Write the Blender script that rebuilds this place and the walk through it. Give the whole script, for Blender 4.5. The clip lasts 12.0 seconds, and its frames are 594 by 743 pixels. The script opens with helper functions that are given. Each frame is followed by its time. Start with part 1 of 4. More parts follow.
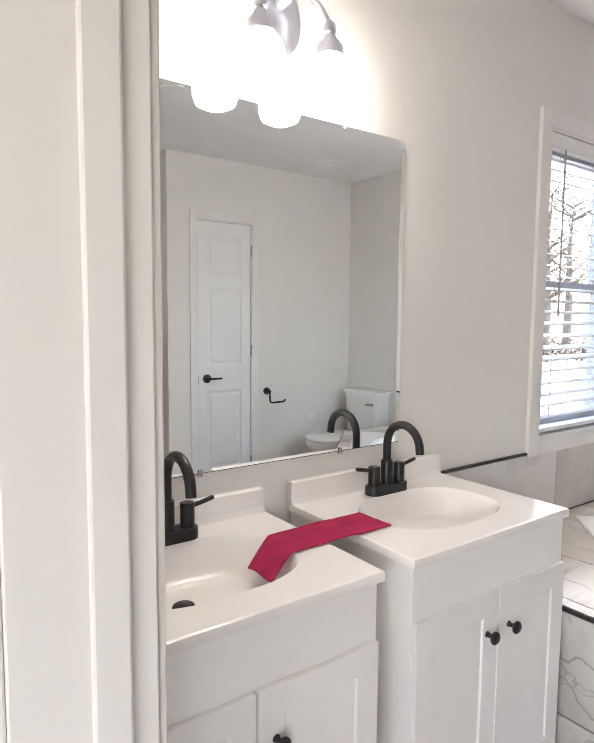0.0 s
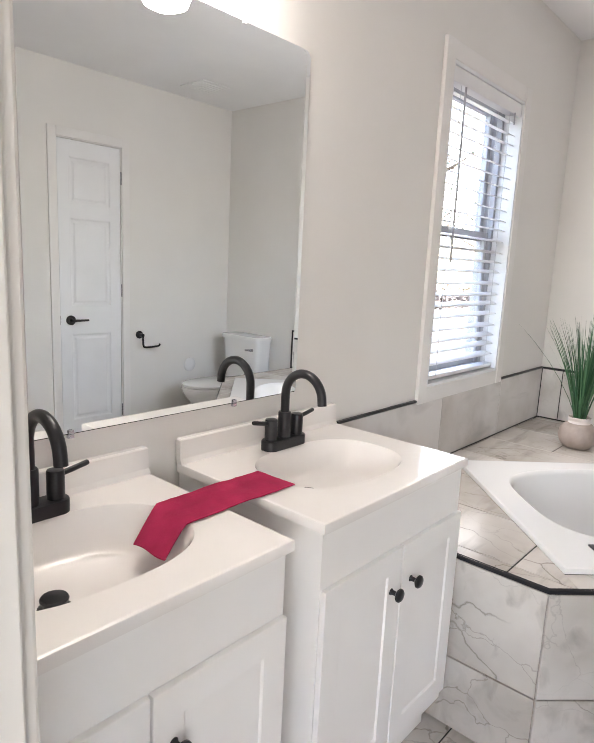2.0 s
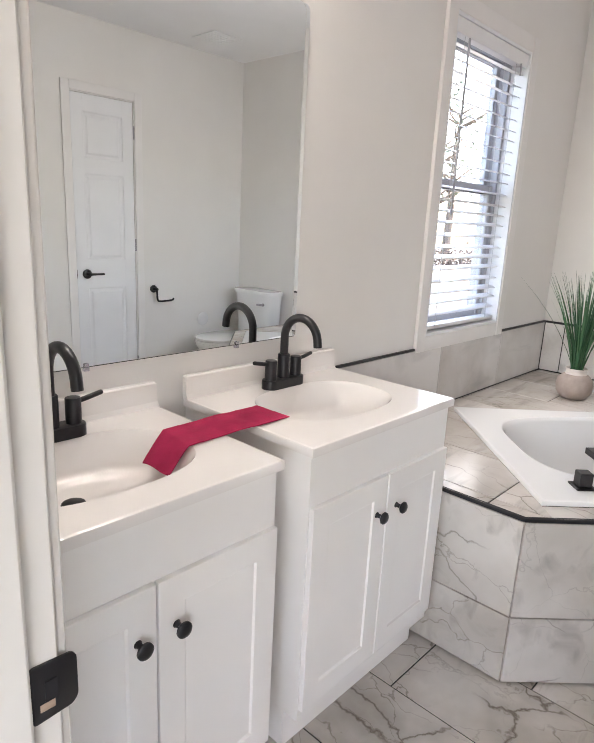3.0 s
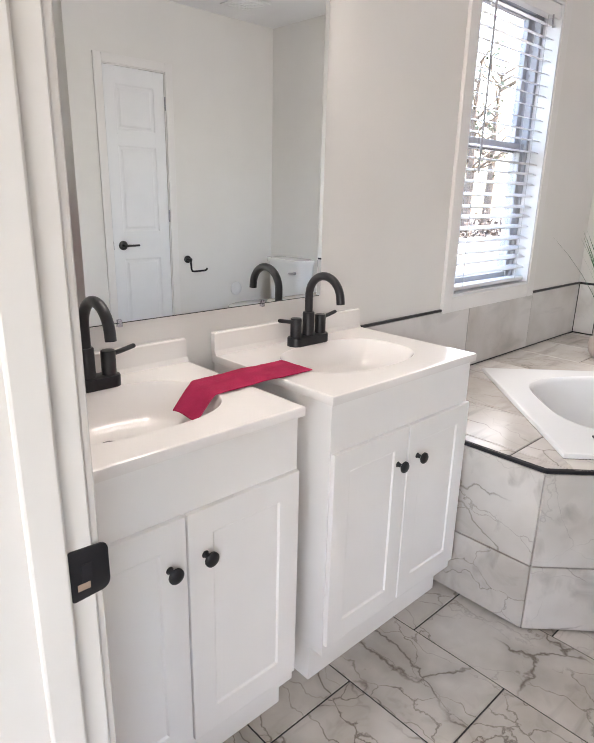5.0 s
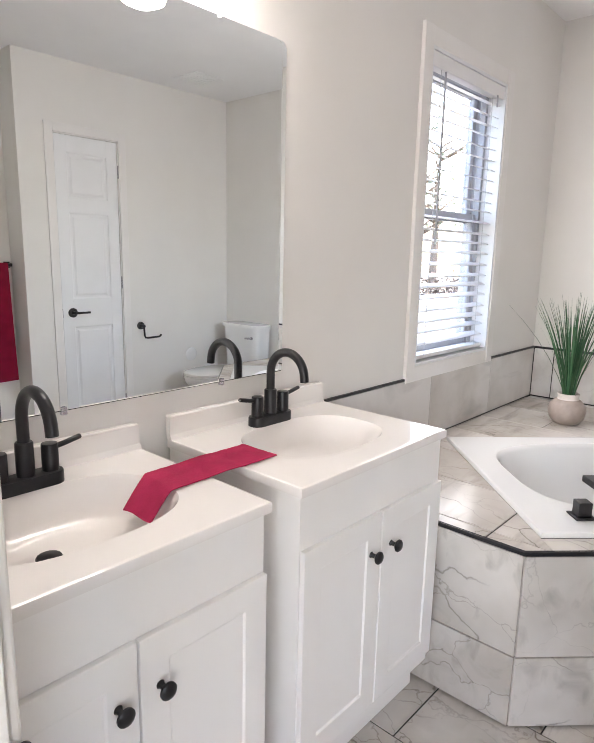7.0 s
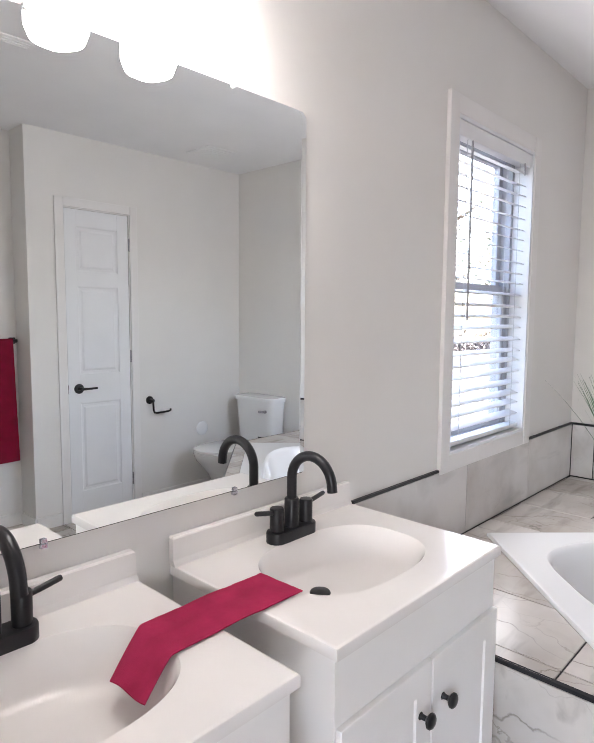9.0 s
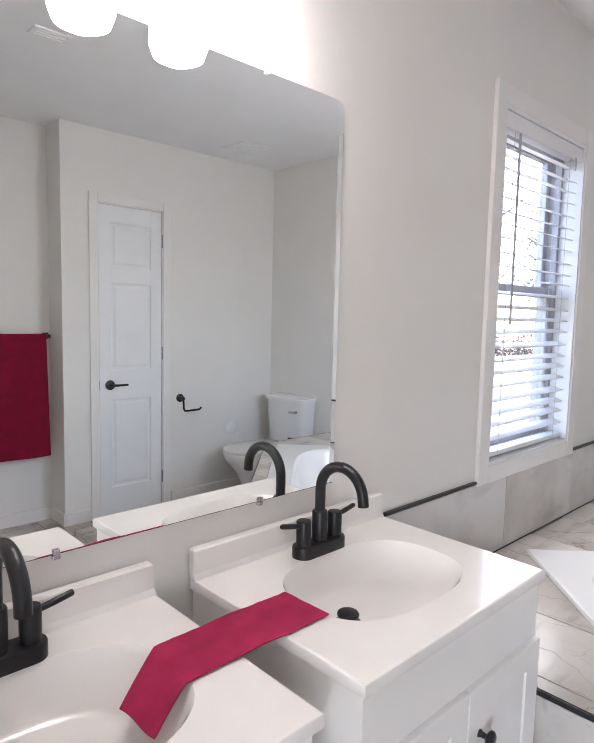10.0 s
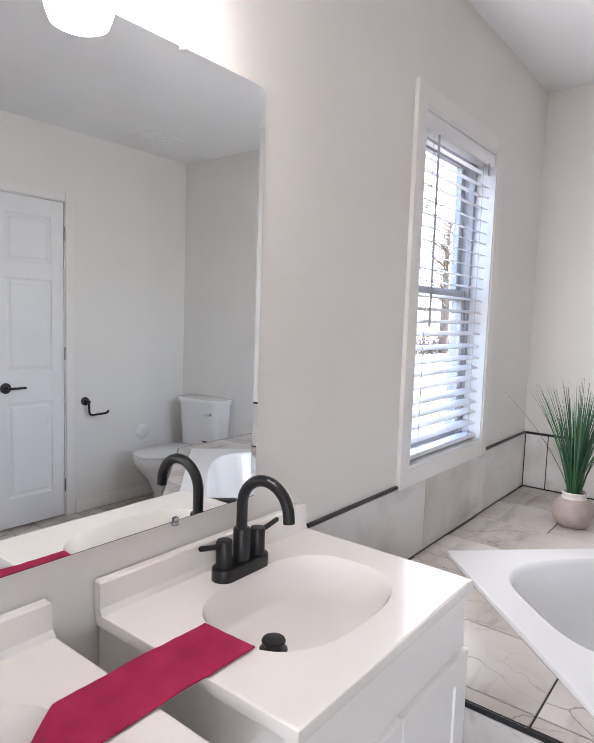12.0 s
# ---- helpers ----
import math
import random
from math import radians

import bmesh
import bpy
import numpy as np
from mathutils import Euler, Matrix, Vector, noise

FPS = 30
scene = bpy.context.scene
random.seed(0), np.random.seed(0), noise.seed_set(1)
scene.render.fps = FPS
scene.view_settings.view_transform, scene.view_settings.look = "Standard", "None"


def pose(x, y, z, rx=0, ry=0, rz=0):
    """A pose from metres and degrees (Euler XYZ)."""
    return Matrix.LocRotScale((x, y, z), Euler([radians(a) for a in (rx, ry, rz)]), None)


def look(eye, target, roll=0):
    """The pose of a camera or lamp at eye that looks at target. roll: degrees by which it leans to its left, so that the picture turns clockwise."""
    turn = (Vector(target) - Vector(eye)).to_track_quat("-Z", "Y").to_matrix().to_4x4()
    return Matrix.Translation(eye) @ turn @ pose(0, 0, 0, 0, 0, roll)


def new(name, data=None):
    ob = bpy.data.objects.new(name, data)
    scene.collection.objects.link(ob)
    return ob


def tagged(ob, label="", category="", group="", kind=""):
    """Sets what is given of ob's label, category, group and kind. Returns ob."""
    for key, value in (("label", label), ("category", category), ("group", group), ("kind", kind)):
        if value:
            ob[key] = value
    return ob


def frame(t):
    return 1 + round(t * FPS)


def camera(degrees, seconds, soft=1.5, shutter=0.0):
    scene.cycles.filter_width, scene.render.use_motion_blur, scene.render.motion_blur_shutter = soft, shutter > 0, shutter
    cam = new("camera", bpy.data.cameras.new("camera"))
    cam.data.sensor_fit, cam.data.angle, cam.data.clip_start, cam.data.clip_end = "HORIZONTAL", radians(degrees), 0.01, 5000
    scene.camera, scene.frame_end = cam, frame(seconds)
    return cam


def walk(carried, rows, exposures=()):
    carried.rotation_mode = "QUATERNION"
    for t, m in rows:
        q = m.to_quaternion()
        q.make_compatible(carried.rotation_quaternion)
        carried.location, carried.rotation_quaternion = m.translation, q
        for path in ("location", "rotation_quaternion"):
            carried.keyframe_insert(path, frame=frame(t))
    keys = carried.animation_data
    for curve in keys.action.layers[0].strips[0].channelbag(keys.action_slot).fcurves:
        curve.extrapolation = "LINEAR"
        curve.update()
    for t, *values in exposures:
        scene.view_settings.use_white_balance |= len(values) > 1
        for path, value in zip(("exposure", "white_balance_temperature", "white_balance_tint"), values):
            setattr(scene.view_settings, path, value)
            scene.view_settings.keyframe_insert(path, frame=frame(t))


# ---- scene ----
cam = camera(53.8, 12.0, soft=0.8)
PATH = [
    (0, (-0.952, -1.351, 1.4), (0.213, 0.265, 1.218), 0.5),
    (0.5, (-0.926, -1.291, 1.393), (0.341, 0.243, 1.188), 1.0),
    (1, (-0.887, -1.22, 1.389), (0.48, 0.221, 1.155), 1.5),
    (1.5, (-0.873, -1.172, 1.389), (0.569, 0.184, 1.109), 2.2),
    (2, (-0.876, -1.162, 1.376), (0.6, 0.139, 1.019), 2.7),
    (2.5, (-0.903, -1.219, 1.368), (0.562, 0.075, 0.944), 3.0),
    (3, (-0.932, -1.288, 1.355), (0.489, 0.031, 0.862), 2.8),
    (3.5, (-0.948, -1.333, 1.341), (0.424, 0.018, 0.799), 2.2),
    (5.5, (-0.956, -1.367, 1.32), (0.359, 0.022, 0.737), 1.3),
    (6, (-0.939, -1.345, 1.319), (0.422, 0.017, 0.777), 1.5),
    (6.5, (-0.911, -1.306, 1.335), (0.498, 0.03, 0.854), 1.6),
    (7, (-0.89, -1.269, 1.357), (0.564, 0.048, 0.969), 1.2),
    (9, (-0.735, -1.082, 1.425), (0.712, 0.287, 1.239), 0.4),
    (9.5, (-0.688, -1.05, 1.437), (0.716, 0.362, 1.249), 0.9),
    (10, (-0.672, -1.025, 1.432), (0.696, 0.421, 1.239), 1.3),
    (10.5, (-0.636, -1.0, 1.432), (0.735, 0.445, 1.243), 1.6),
    (11, (-0.613, -0.954, 1.428), (0.831, 0.415, 1.228), 1.9),
    (11.5, (-0.613, -0.943, 1.436), (0.887, 0.365, 1.239), 1.9),
    (12, (-0.613, -0.94, 1.439), (0.956, 0.286, 1.249), 1.9),
]
EXPOSURE = [(0.0, 4.15, 7000, 13), (1.5, 4.25, 7000, 13), (3.0, 4.2, 7000, 14), (5.5, 4.3, 6950, 14), (7.2, 4.3, 6950, 14), (9.0, 4.15, 6600, 15), (12.0, 4.1, 6550, 15)]
walk(cam, [(t, look(eye, target, roll)) for t, eye, target, roll in PATH], EXPOSURE)

# ---- plan (metres): mirror wall is y = 0, room lies towards -y ----
XL, XR = -0.741, 2.584          # entry wall, tub wall
YB = -2.98                     # towel wall
YC, XC = -2.76, 0.816           # closet wall and its outer corner
CEIL = 2.61
DECK = 0.567                   # height of the tiled tub deck
TOP = 0.868                    # vanity top
JAMB_Y, HINGE_Y, HEAD_Z = -0.832, -1.60, 2.06
WX0, WX1, WZ0, WZ1 = 1.231, 1.908, 0.915, 2.149   # window opening

# ---- world, sun, large lights ----
world = bpy.data.worlds.new("world")
scene.world = world
world.use_nodes = True
wn = world.node_tree.nodes
sky = wn.new("ShaderNodeTexSky")
sky.sky_type = "NISHITA"
sky.sun_disc = False
sky.dust_density, sky.air_density = 2.5, 1.0
sky.sun_elevation, sky.sun_rotation = radians(53.7), radians(107)
wn["Background"].inputs["Strength"].default_value = 0.15
world.node_tree.links.new(sky.outputs["Color"], wn["Background"].inputs["Color"])


def lamp(name, kind, place, energy, colour, **more):
    data = bpy.data.lights.new(name, kind)
    data.energy, data.color = energy, colour
    if kind == "AREA":
        data.shape, data.size, data.size_y = "RECTANGLE", more["w"], more["h"]
    if kind == "SUN":
        data.angle = radians(0.5)
    ob = new(name, data)
    ob.matrix_world = place
    return ob


lamp("sun", "SUN", look((5.6, -1.8, 8.0), (0, 0, 0)), 2.2, (1.0, 0.95, 0.88))
# added fill lamps in two unseen bedroom windows behind the walker
lamp("bedroom_fill", "AREA", look((-3.86, -2.8, 1.48), (0.2, -0.9, 0.6)), 4.7, (1.0, 0.985, 0.975), w=2.3, h=1.3)
lamp("bedroom_fill", "AREA", look((-2.75, -4.56, 1.5), (-0.6, -0.5, 0.9)), 1.3, (1.0, 0.985, 0.975), w=1.5, h=1.3)
# sky light in the bathroom window
lamp("window_skylight", "AREA", look(((WX0 + WX1) / 2, -0.02, 1.53), ((WX0 + WX1) / 2, -2.0, 1.53)), 0.66, (0.97, 0.98, 1.0), w=0.60, h=1.15)


# ---- materials ----
def material(name, colour, rough=0.5, metal=0.0, vary=0.04, scale=6.0, grain=0.0, grain_scale=300.0, spec=0.5, coat=0.0):
    """Painted or moulded surface: broad tone variation, fine grain bump and uneven gloss."""
    m = bpy.data.materials.new(name)
    m.use_nodes = True
    t = m.node_tree
    b = t.nodes["Principled BSDF"]
    b.inputs["Roughness"].default_value, b.inputs["Metallic"].default_value = rough, metal
    b.inputs["Specular IOR Level"].default_value, b.inputs["Coat Weight"].default_value = spec, coat
    co = t.nodes.new("ShaderNodeTexCoord")
    n = t.nodes.new("ShaderNodeTexNoise")
    n.inputs["Scale"].default_value, n.inputs["Detail"].default_value = scale, 5
    t.links.new(co.outputs["Object"], n.inputs["Vector"])
    r = t.nodes.new("ShaderNodeValToRGB")
    r.color_ramp.elements[0].position, r.color_ramp.elements[1].position = 0.3, 0.7
    r.color_ramp.elements[0].color = (*[c * (1 - vary) for c in colour], 1)
    r.color_ramp.elements[1].color = (*[min(1, c * (1 + vary)) for c in colour], 1)
    t.links.new(n.outputs["Fac"], r.inputs["Fac"])
    t.links.new(r.outputs["Color"], b.inputs["Base Color"])
    mr = t.nodes.new("ShaderNodeMapRange")
    mr.inputs["To Min"].default_value, mr.inputs["To Max"].default_value = rough * 0.85, min(1, rough * 1.2)
    t.links.new(n.outputs["Fac"], mr.inputs["Value"])
    t.links.new(mr.outputs["Result"], b.inputs["Roughness"])
    if grain:
        g = t.nodes.new("ShaderNodeTexNoise")
        g.inputs["Scale"].default_value, g.inputs["Detail"].default_value = grain_scale, 3
        t.links.new(co.outputs["Object"], g.inputs["Vector"])
        bu = t.nodes.new("ShaderNodeBump")
        bu.inputs["Strength"].default_value, bu.inputs["Distance"].default_value = grain, 0.002
        t.links.new(g.outputs["Fac"], bu.inputs["Height"])
        t.links.new(bu.outputs["Normal"], b.inputs["Normal"])
    return m


def marble(name, base, vein, rough, scale=1.0, strength=1.0, width=0.006, cloud=0.22, crack=1.0, stroke=0.45, halo=0.3, gate=0.47):
    """Porcelain marble tile: cloudy grey patches and thin branching veins, shifted from tile to tile."""
    m = bpy.data.materials.new(name)
    m.use_nodes = True
    t = m.node_tree
    b = t.nodes["Principled BSDF"]
    b.inputs["Roughness"].default_value = rough
    co, oi = t.nodes.new("ShaderNodeTexCoord"), t.nodes.new("ShaderNodeObjectInfo")
    sh = t.nodes.new("ShaderNodeVectorMath")
    sh.operation = "MULTIPLY_ADD"
    comb = t.nodes.new("ShaderNodeCombineXYZ")
    mul = t.nodes.new("ShaderNodeMath")
    mul.operation, mul.inputs[1].default_value = "MULTIPLY", 37.0
    t.links.new(oi.outputs["Random"], mul.inputs[0])
    for k in range(3):
        t.links.new(mul.outputs[0], comb.inputs[k])
    add = t.nodes.new("ShaderNodeVectorMath")
    add.operation = "ADD"
    t.links.new(co.outputs["Object"], add.inputs[0])
    t.links.new(comb.outputs[0], add.inputs[1])

    lie = t.nodes.new("ShaderNodeMapping")
    lie.inputs["Rotation"].default_value, lie.inputs["Scale"].default_value = (0.5, 0.75, 0.62), (1.25, 0.55, 1.0)
    t.links.new(add.outputs[0], lie.inputs["Vector"])

    def node_noise(sc, detail, dist=0.0):
        n = t.nodes.new("ShaderNodeTexNoise")
        n.inputs["Scale"].default_value, n.inputs["Detail"].default_value, n.inputs["Distortion"].default_value = sc * scale, detail, dist
        t.links.new(add.outputs[0], n.inputs["Vector"])
        return n

    def vein_mask(sc, width, dist):
        """Thin branching cracks: cell edges of bent coordinates."""
        bend = node_noise(1.5 * sc, 6)
        off = t.nodes.new("ShaderNodeVectorMath")
        off.operation, off.inputs[1].default_value = "MULTIPLY_ADD", (dist, dist, dist)
        t.links.new(bend.outputs["Color"], off.inputs[0])
        t.links.new(lie.outputs[0], off.inputs[2])
        v = t.nodes.new("ShaderNodeTexVoronoi")
        v.feature = "DISTANCE_TO_EDGE"
        v.inputs["Scale"].default_value = sc * scale
        t.links.new(off.outputs[0], v.inputs["Vector"])
        mr = t.nodes.new("ShaderNodeMapRange")
        mr.inputs["From Min"].default_value, mr.inputs["From Max"].default_value = 0.0, width
        mr.inputs["To Min"].default_value, mr.inputs["To Max"].default_value = 1.0, 0.0
        t.links.new(v.outputs["Distance"], mr.inputs["Value"])
        return mr

    patch = node_noise(2.2, 4)
    pr = t.nodes.new("ShaderNodeMapRange")
    pr.inputs["From Min"].default_value, pr.inputs["From Max"].default_value = gate - 0.05, gate + 0.23
    t.links.new(patch.outputs["Fac"], pr.inputs["Value"])
    thick, thin = vein_mask(2.0, width * 1.2, 0.26), vein_mask(5.0, width * 1.3, 0.13)
    fade = t.nodes.new("ShaderNodeMath")
    fade.operation = "MULTIPLY"
    t.links.new(thin.outputs[0], fade.inputs[0])
    t.links.new(pr.outputs[0], fade.inputs[1])
    mx = t.nodes.new("ShaderNodeMath")
    mx.operation = "MAXIMUM"
    th = t.nodes.new("ShaderNodeMath")
    th.operation = "MULTIPLY"
    tm = node_noise(2.9, 2)
    tr = t.nodes.new("ShaderNodeMapRange")
    tr.inputs["From Min"].default_value, tr.inputs["From Max"].default_value = gate, gate + 0.13
    t.links.new(tm.outputs["Fac"], tr.inputs["Value"])
    t.links.new(thick.outputs[0], th.inputs[0])
    t.links.new(tr.outputs[0], th.inputs[1])
    t.links.new(th.outputs[0], mx.inputs[0])
    t.links.new(fade.outputs[0], mx.inputs[1])
    cracks = t.nodes.new("ShaderNodeMath")
    cracks.operation, cracks.inputs[1].default_value = "MULTIPLY", crack
    t.links.new(mx.outputs[0], cracks.inputs[0])
    # soft brown haze beside the main veins
    wide = vein_mask(2.0, width * 9, 0.26)
    hz = t.nodes.new("ShaderNodeMath")
    hz.operation = "MULTIPLY"
    t.links.new(wide.outputs[0], hz.inputs[0])
    t.links.new(tr.outputs[0], hz.inputs[1])
    hs = t.nodes.new("ShaderNodeMath")
    hs.operation, hs.inputs[1].default_value = "MULTIPLY", halo
    t.links.new(hz.outputs[0], hs.inputs[0])
    # long slanting brush-like strokes
    slant = t.nodes.new("ShaderNodeMapping")
    slant.inputs["Rotation"].default_value, slant.inputs["Scale"].default_value = (0.55, 0.35, 0.85), (0.9, 6.0, 3.0)
    t.links.new(add.outputs[0], slant.inputs["Vector"])
    sn = t.nodes.new("ShaderNodeTexNoise")
    sn.inputs["Scale"].default_value, sn.inputs["Detail"].default_value, sn.inputs["Distortion"].default_value = 2.4 * scale, 5, 0.5
    t.links.new(slant.outputs[0], sn.inputs["Vector"])
    sl = t.nodes.new("ShaderNodeMapRange")
    sl.inputs["From Min"].default_value, sl.inputs["From Max"].default_value, sl.inputs["To Max"].default_value = 0.56, 0.74, stroke
    t.links.new(sn.outputs["Fac"], sl.inputs["Value"])
    soft_marks = t.nodes.new("ShaderNodeMath")
    soft_marks.operation = "MAXIMUM"
    t.links.new(hs.outputs[0], soft_marks.inputs[0])
    t.links.new(sl.outputs[0], soft_marks.inputs[1])
    marks = t.nodes.new("ShaderNodeMath")
    marks.operation = "MAXIMUM"
    t.links.new(cracks.outputs[0], marks.inputs[0])
    t.links.new(soft_marks.outputs[0], marks.inputs[1])
    soft = t.nodes.new("ShaderNodeMix")
    soft.data_type = "RGBA"
    soft.inputs["A"].default_value, soft.inputs["B"].default_value = (*base, 1), (base[0] * (1 - cloud), base[1] * (1 - cloud * 1.09), base[2] * (1 - cloud * 1.2), 1)
    t.links.new(pr.outputs[0], soft.inputs["Factor"])
    streak = node_noise(9.0, 6, 1.4)
    sr = t.nodes.new("ShaderNodeMapRange")
    sr.inputs["From Min"].default_value, sr.inputs["From Max"].default_value, sr.inputs["To Max"].default_value = 0.54, 0.74, 0.30
    t.links.new(streak.outputs["Fac"], sr.inputs["Value"])
    sp = t.nodes.new("ShaderNodeMath")
    sp.operation = "MULTIPLY"
    t.links.new(sr.outputs[0], sp.inputs[0])
    t.links.new(pr.outputs[0], sp.inputs[1])
    both = t.nodes.new("ShaderNodeMath")
    both.operation = "MAXIMUM"
    t.links.new(marks.outputs[0], both.inputs[0])
    t.links.new(sp.outputs[0], both.inputs[1])
    full = t.nodes.new("ShaderNodeMath")
    full.operation, full.inputs[1].default_value = "MULTIPLY", strength
    t.links.new(both.outputs[0], full.inputs[0])
    mix = t.nodes.new("ShaderNodeMix")
    mix.data_type = "RGBA"
    mix.inputs["B"].default_value = (*vein, 1)
    t.links.new(soft.outputs["Result"], mix.inputs["A"])
    t.links.new(full.outputs[0], mix.inputs["Factor"])
    t.links.new(mix.outputs["Result"], b.inputs["Base Color"])
    return m


def glow(name, colour, strength):
    m = bpy.data.materials.new(name)
    m.use_nodes = True
    b = m.node_tree.nodes["Principled BSDF"]
    b.inputs["Base Color"].default_value = (0.9, 0.9, 0.88, 1)
    b.inputs["Emission Color"].default_value, b.inputs["Emission Strength"].default_value = (*colour, 1), strength
    return m


def glass(name):
    m = bpy.data.materials.new(name)
    m.use_nodes = True
    b = m.node_tree.nodes["Principled BSDF"]
    b.inputs["Transmission Weight"].default_value, b.inputs["Roughness"].default_value, b.inputs["IOR"].default_value = 1.0, 0.0, 1.01
    return m


WALL = material("wall_paint", (0.775, 0.755, 0.73), 0.75, vary=0.02, scale=2.5, grain=0.12, grain_scale=220)
CEILING = material("ceiling_paint", (0.86, 0.855, 0.86), 0.85, vary=0.02, scale=3, grain=0.3, grain_scale=90)
# doorway paint darkened in colour to offset the bedroom lamps' light on it
TRIM_DIMMED = material("trim_paint_dimmed", (0.58, 0.555, 0.525), 0.42, vary=0.03, scale=4, grain=0.05, grain_scale=120)
TRIM2 = material("interior_trim_paint", (0.79, 0.77, 0.755), 0.42, vary=0.03, scale=4, grain=0.05, grain_scale=120)
DOORWHITE = material("door_paint", (0.80, 0.805, 0.82), 0.4, vary=0.02, scale=5, grain=0.06, grain_scale=160)
CABINET = material("cabinet_white", (0.885, 0.862, 0.842), 0.32, vary=0.015, scale=4, grain=0.03, grain_scale=200)
CULTURED = material("cultured_marble", (0.88, 0.845, 0.82), 0.13, vary=0.015, scale=7, spec=0.5, coat=0.15)
ACRYLIC = material("tub_acrylic", (0.86, 0.86, 0.855), 0.14, vary=0.015, scale=3, coat=0.3)
PORCELAIN = material("porcelain", (0.82, 0.82, 0.82), 0.12, vary=0.01, scale=4, coat=0.4)
BLACK = material("matte_black_metal", (0.018, 0.018, 0.021), 0.33, metal=0.25, vary=0.15, scale=30, grain=0.05, grain_scale=500)
CHROME = material("brushed_nickel", (0.55, 0.55, 0.60), 0.22, metal=1.0, vary=0.04, scale=20)
NICKEL = material("satin_nickel", (0.56, 0.57, 0.63), 0.30, metal=0.95, vary=0.05, scale=20)
BRASS = material("bare_latch_hole", (0.30, 0.22, 0.17), 0.5, vary=0.3, scale=60)
TRIMBLACK = material("tile_edge_black", (0.02, 0.02, 0.024), 0.35, metal=0.3, vary=0.1, scale=20)
GROUT = material("grout_grey", (0.022, 0.021, 0.021), 0.9, vary=0.2, scale=40, grain=0.3, grain_scale=300)
TILE = marble("marble_tile", (0.68, 0.64, 0.60), (0.17, 0.145, 0.125), 0.22, strength=0.85, width=0.0075, cloud=0.30, crack=0.85, stroke=0.5, halo=0.10, gate=0.43)
FLOORTILE = marble("marble_floor_tile", (0.66, 0.625, 0.585), (0.16, 0.135, 0.11), 0.24, scale=1.35, strength=0.95, width=0.016, cloud=0.30, crack=1.0, stroke=0.3, halo=0.34, gate=0.37)
WALLTILE = marble("marble_wall_tile", (0.74, 0.715, 0.70), (0.36, 0.345, 0.34), 0.2, strength=1.0, cloud=0.3, crack=0.35, stroke=0.55, halo=0.1)
GROUT_PALE = material("grout_pale", (0.36, 0.35, 0.34), 0.9, vary=0.1, scale=40)
TOWEL = material("crimson_towel", (0.42, 0.028, 0.085), 0.95, vary=0.18, scale=18, grain=0.8, grain_scale=700, spec=0.15)
TOWEL_DARK = material("dark_red_towel", (0.22, 0.008, 0.03), 0.95, vary=0.15, scale=14, grain=0.8, grain_scale=600, spec=0.15)
POT = material("pot_clay", (0.38, 0.315, 0.28), 0.7, vary=0.12, scale=25, grain=0.4, grain_scale=120)
POTNECK = material("pot_neck", (0.72, 0.66, 0.62), 0.6, vary=0.05, scale=25, grain=0.2)
SOIL = material("pot_soil", (0.02, 0.018, 0.012), 0.95, vary=0.4, scale=80, grain=1.0)
VINYL = material("window_vinyl", (0.78, 0.79, 0.81), 0.4, vary=0.02, scale=5)
# white vinyl greyed: the sash's backlit shade is put into its colour
SASH = material("sash_backlit_grey", (0.42, 0.43, 0.46), 0.5, vary=0.05, scale=8)
SLAT = material("blind_slat", (0.82, 0.82, 0.83), 0.45, vary=0.02, scale=9, grain=0.05)
CORD = material("blind_cord", (0.55, 0.55, 0.56), 0.8)
CLEARWAND = material("blind_wand", (0.33, 0.33, 0.35), 0.3, vary=0.1)
SHADE = glow("frosted_shade", (1.0, 0.975, 0.945), 2.5)
PANE = glass("window_glass")
LEDGE = material("exterior_siding", (0.66, 0.64, 0.60), 0.7, vary=0.06, scale=3)
LAWN = material("pale_ground", (0.06, 0.056, 0.05), 0.95, vary=0.5, scale=1.3, grain=0.6, grain_scale=30)
BARK = material("bark", (0.16, 0.12, 0.09), 0.9, vary=0.3, scale=14, grain=0.8, grain_scale=40)
LEAF = material("tree_leaf", (0.12, 0.13, 0.085), 0.7, vary=0.35, scale=3)
BRUSH = material("dry_brush", (0.10, 0.075, 0.06), 0.9, vary=0.4, scale=3)

mirror_mat = bpy.data.materials.new("mirror_silver")
mirror_mat.use_nodes = True
mb = mirror_mat.node_tree.nodes["Principled BSDF"]
mb.inputs["Metallic"].default_value, mb.inputs["Roughness"].default_value = 1.0, 0.0
mb.inputs["Base Color"].default_value = (0.95, 0.975, 0.97, 1)

blade_mat = bpy.data.materials.new("grass_blade")
blade_mat.use_nodes = True
gt = blade_mat.node_tree
gi, gr = gt.nodes.new("ShaderNodeNewGeometry"), gt.nodes.new("ShaderNodeValToRGB")
gr.color_ramp.elements[0].color, gr.color_ramp.elements[1].color = (0.008, 0.055, 0.022, 1), (0.05, 0.13, 0.055, 1)
gt.links.new(gi.outputs["Random Per Island"], gr.inputs["Fac"])
gt.links.new(gr.outputs["Color"], gt.nodes["Principled BSDF"].inputs["Base Color"])
gt.nodes["Principled BSDF"].inputs["Roughness"].default_value = 0.5


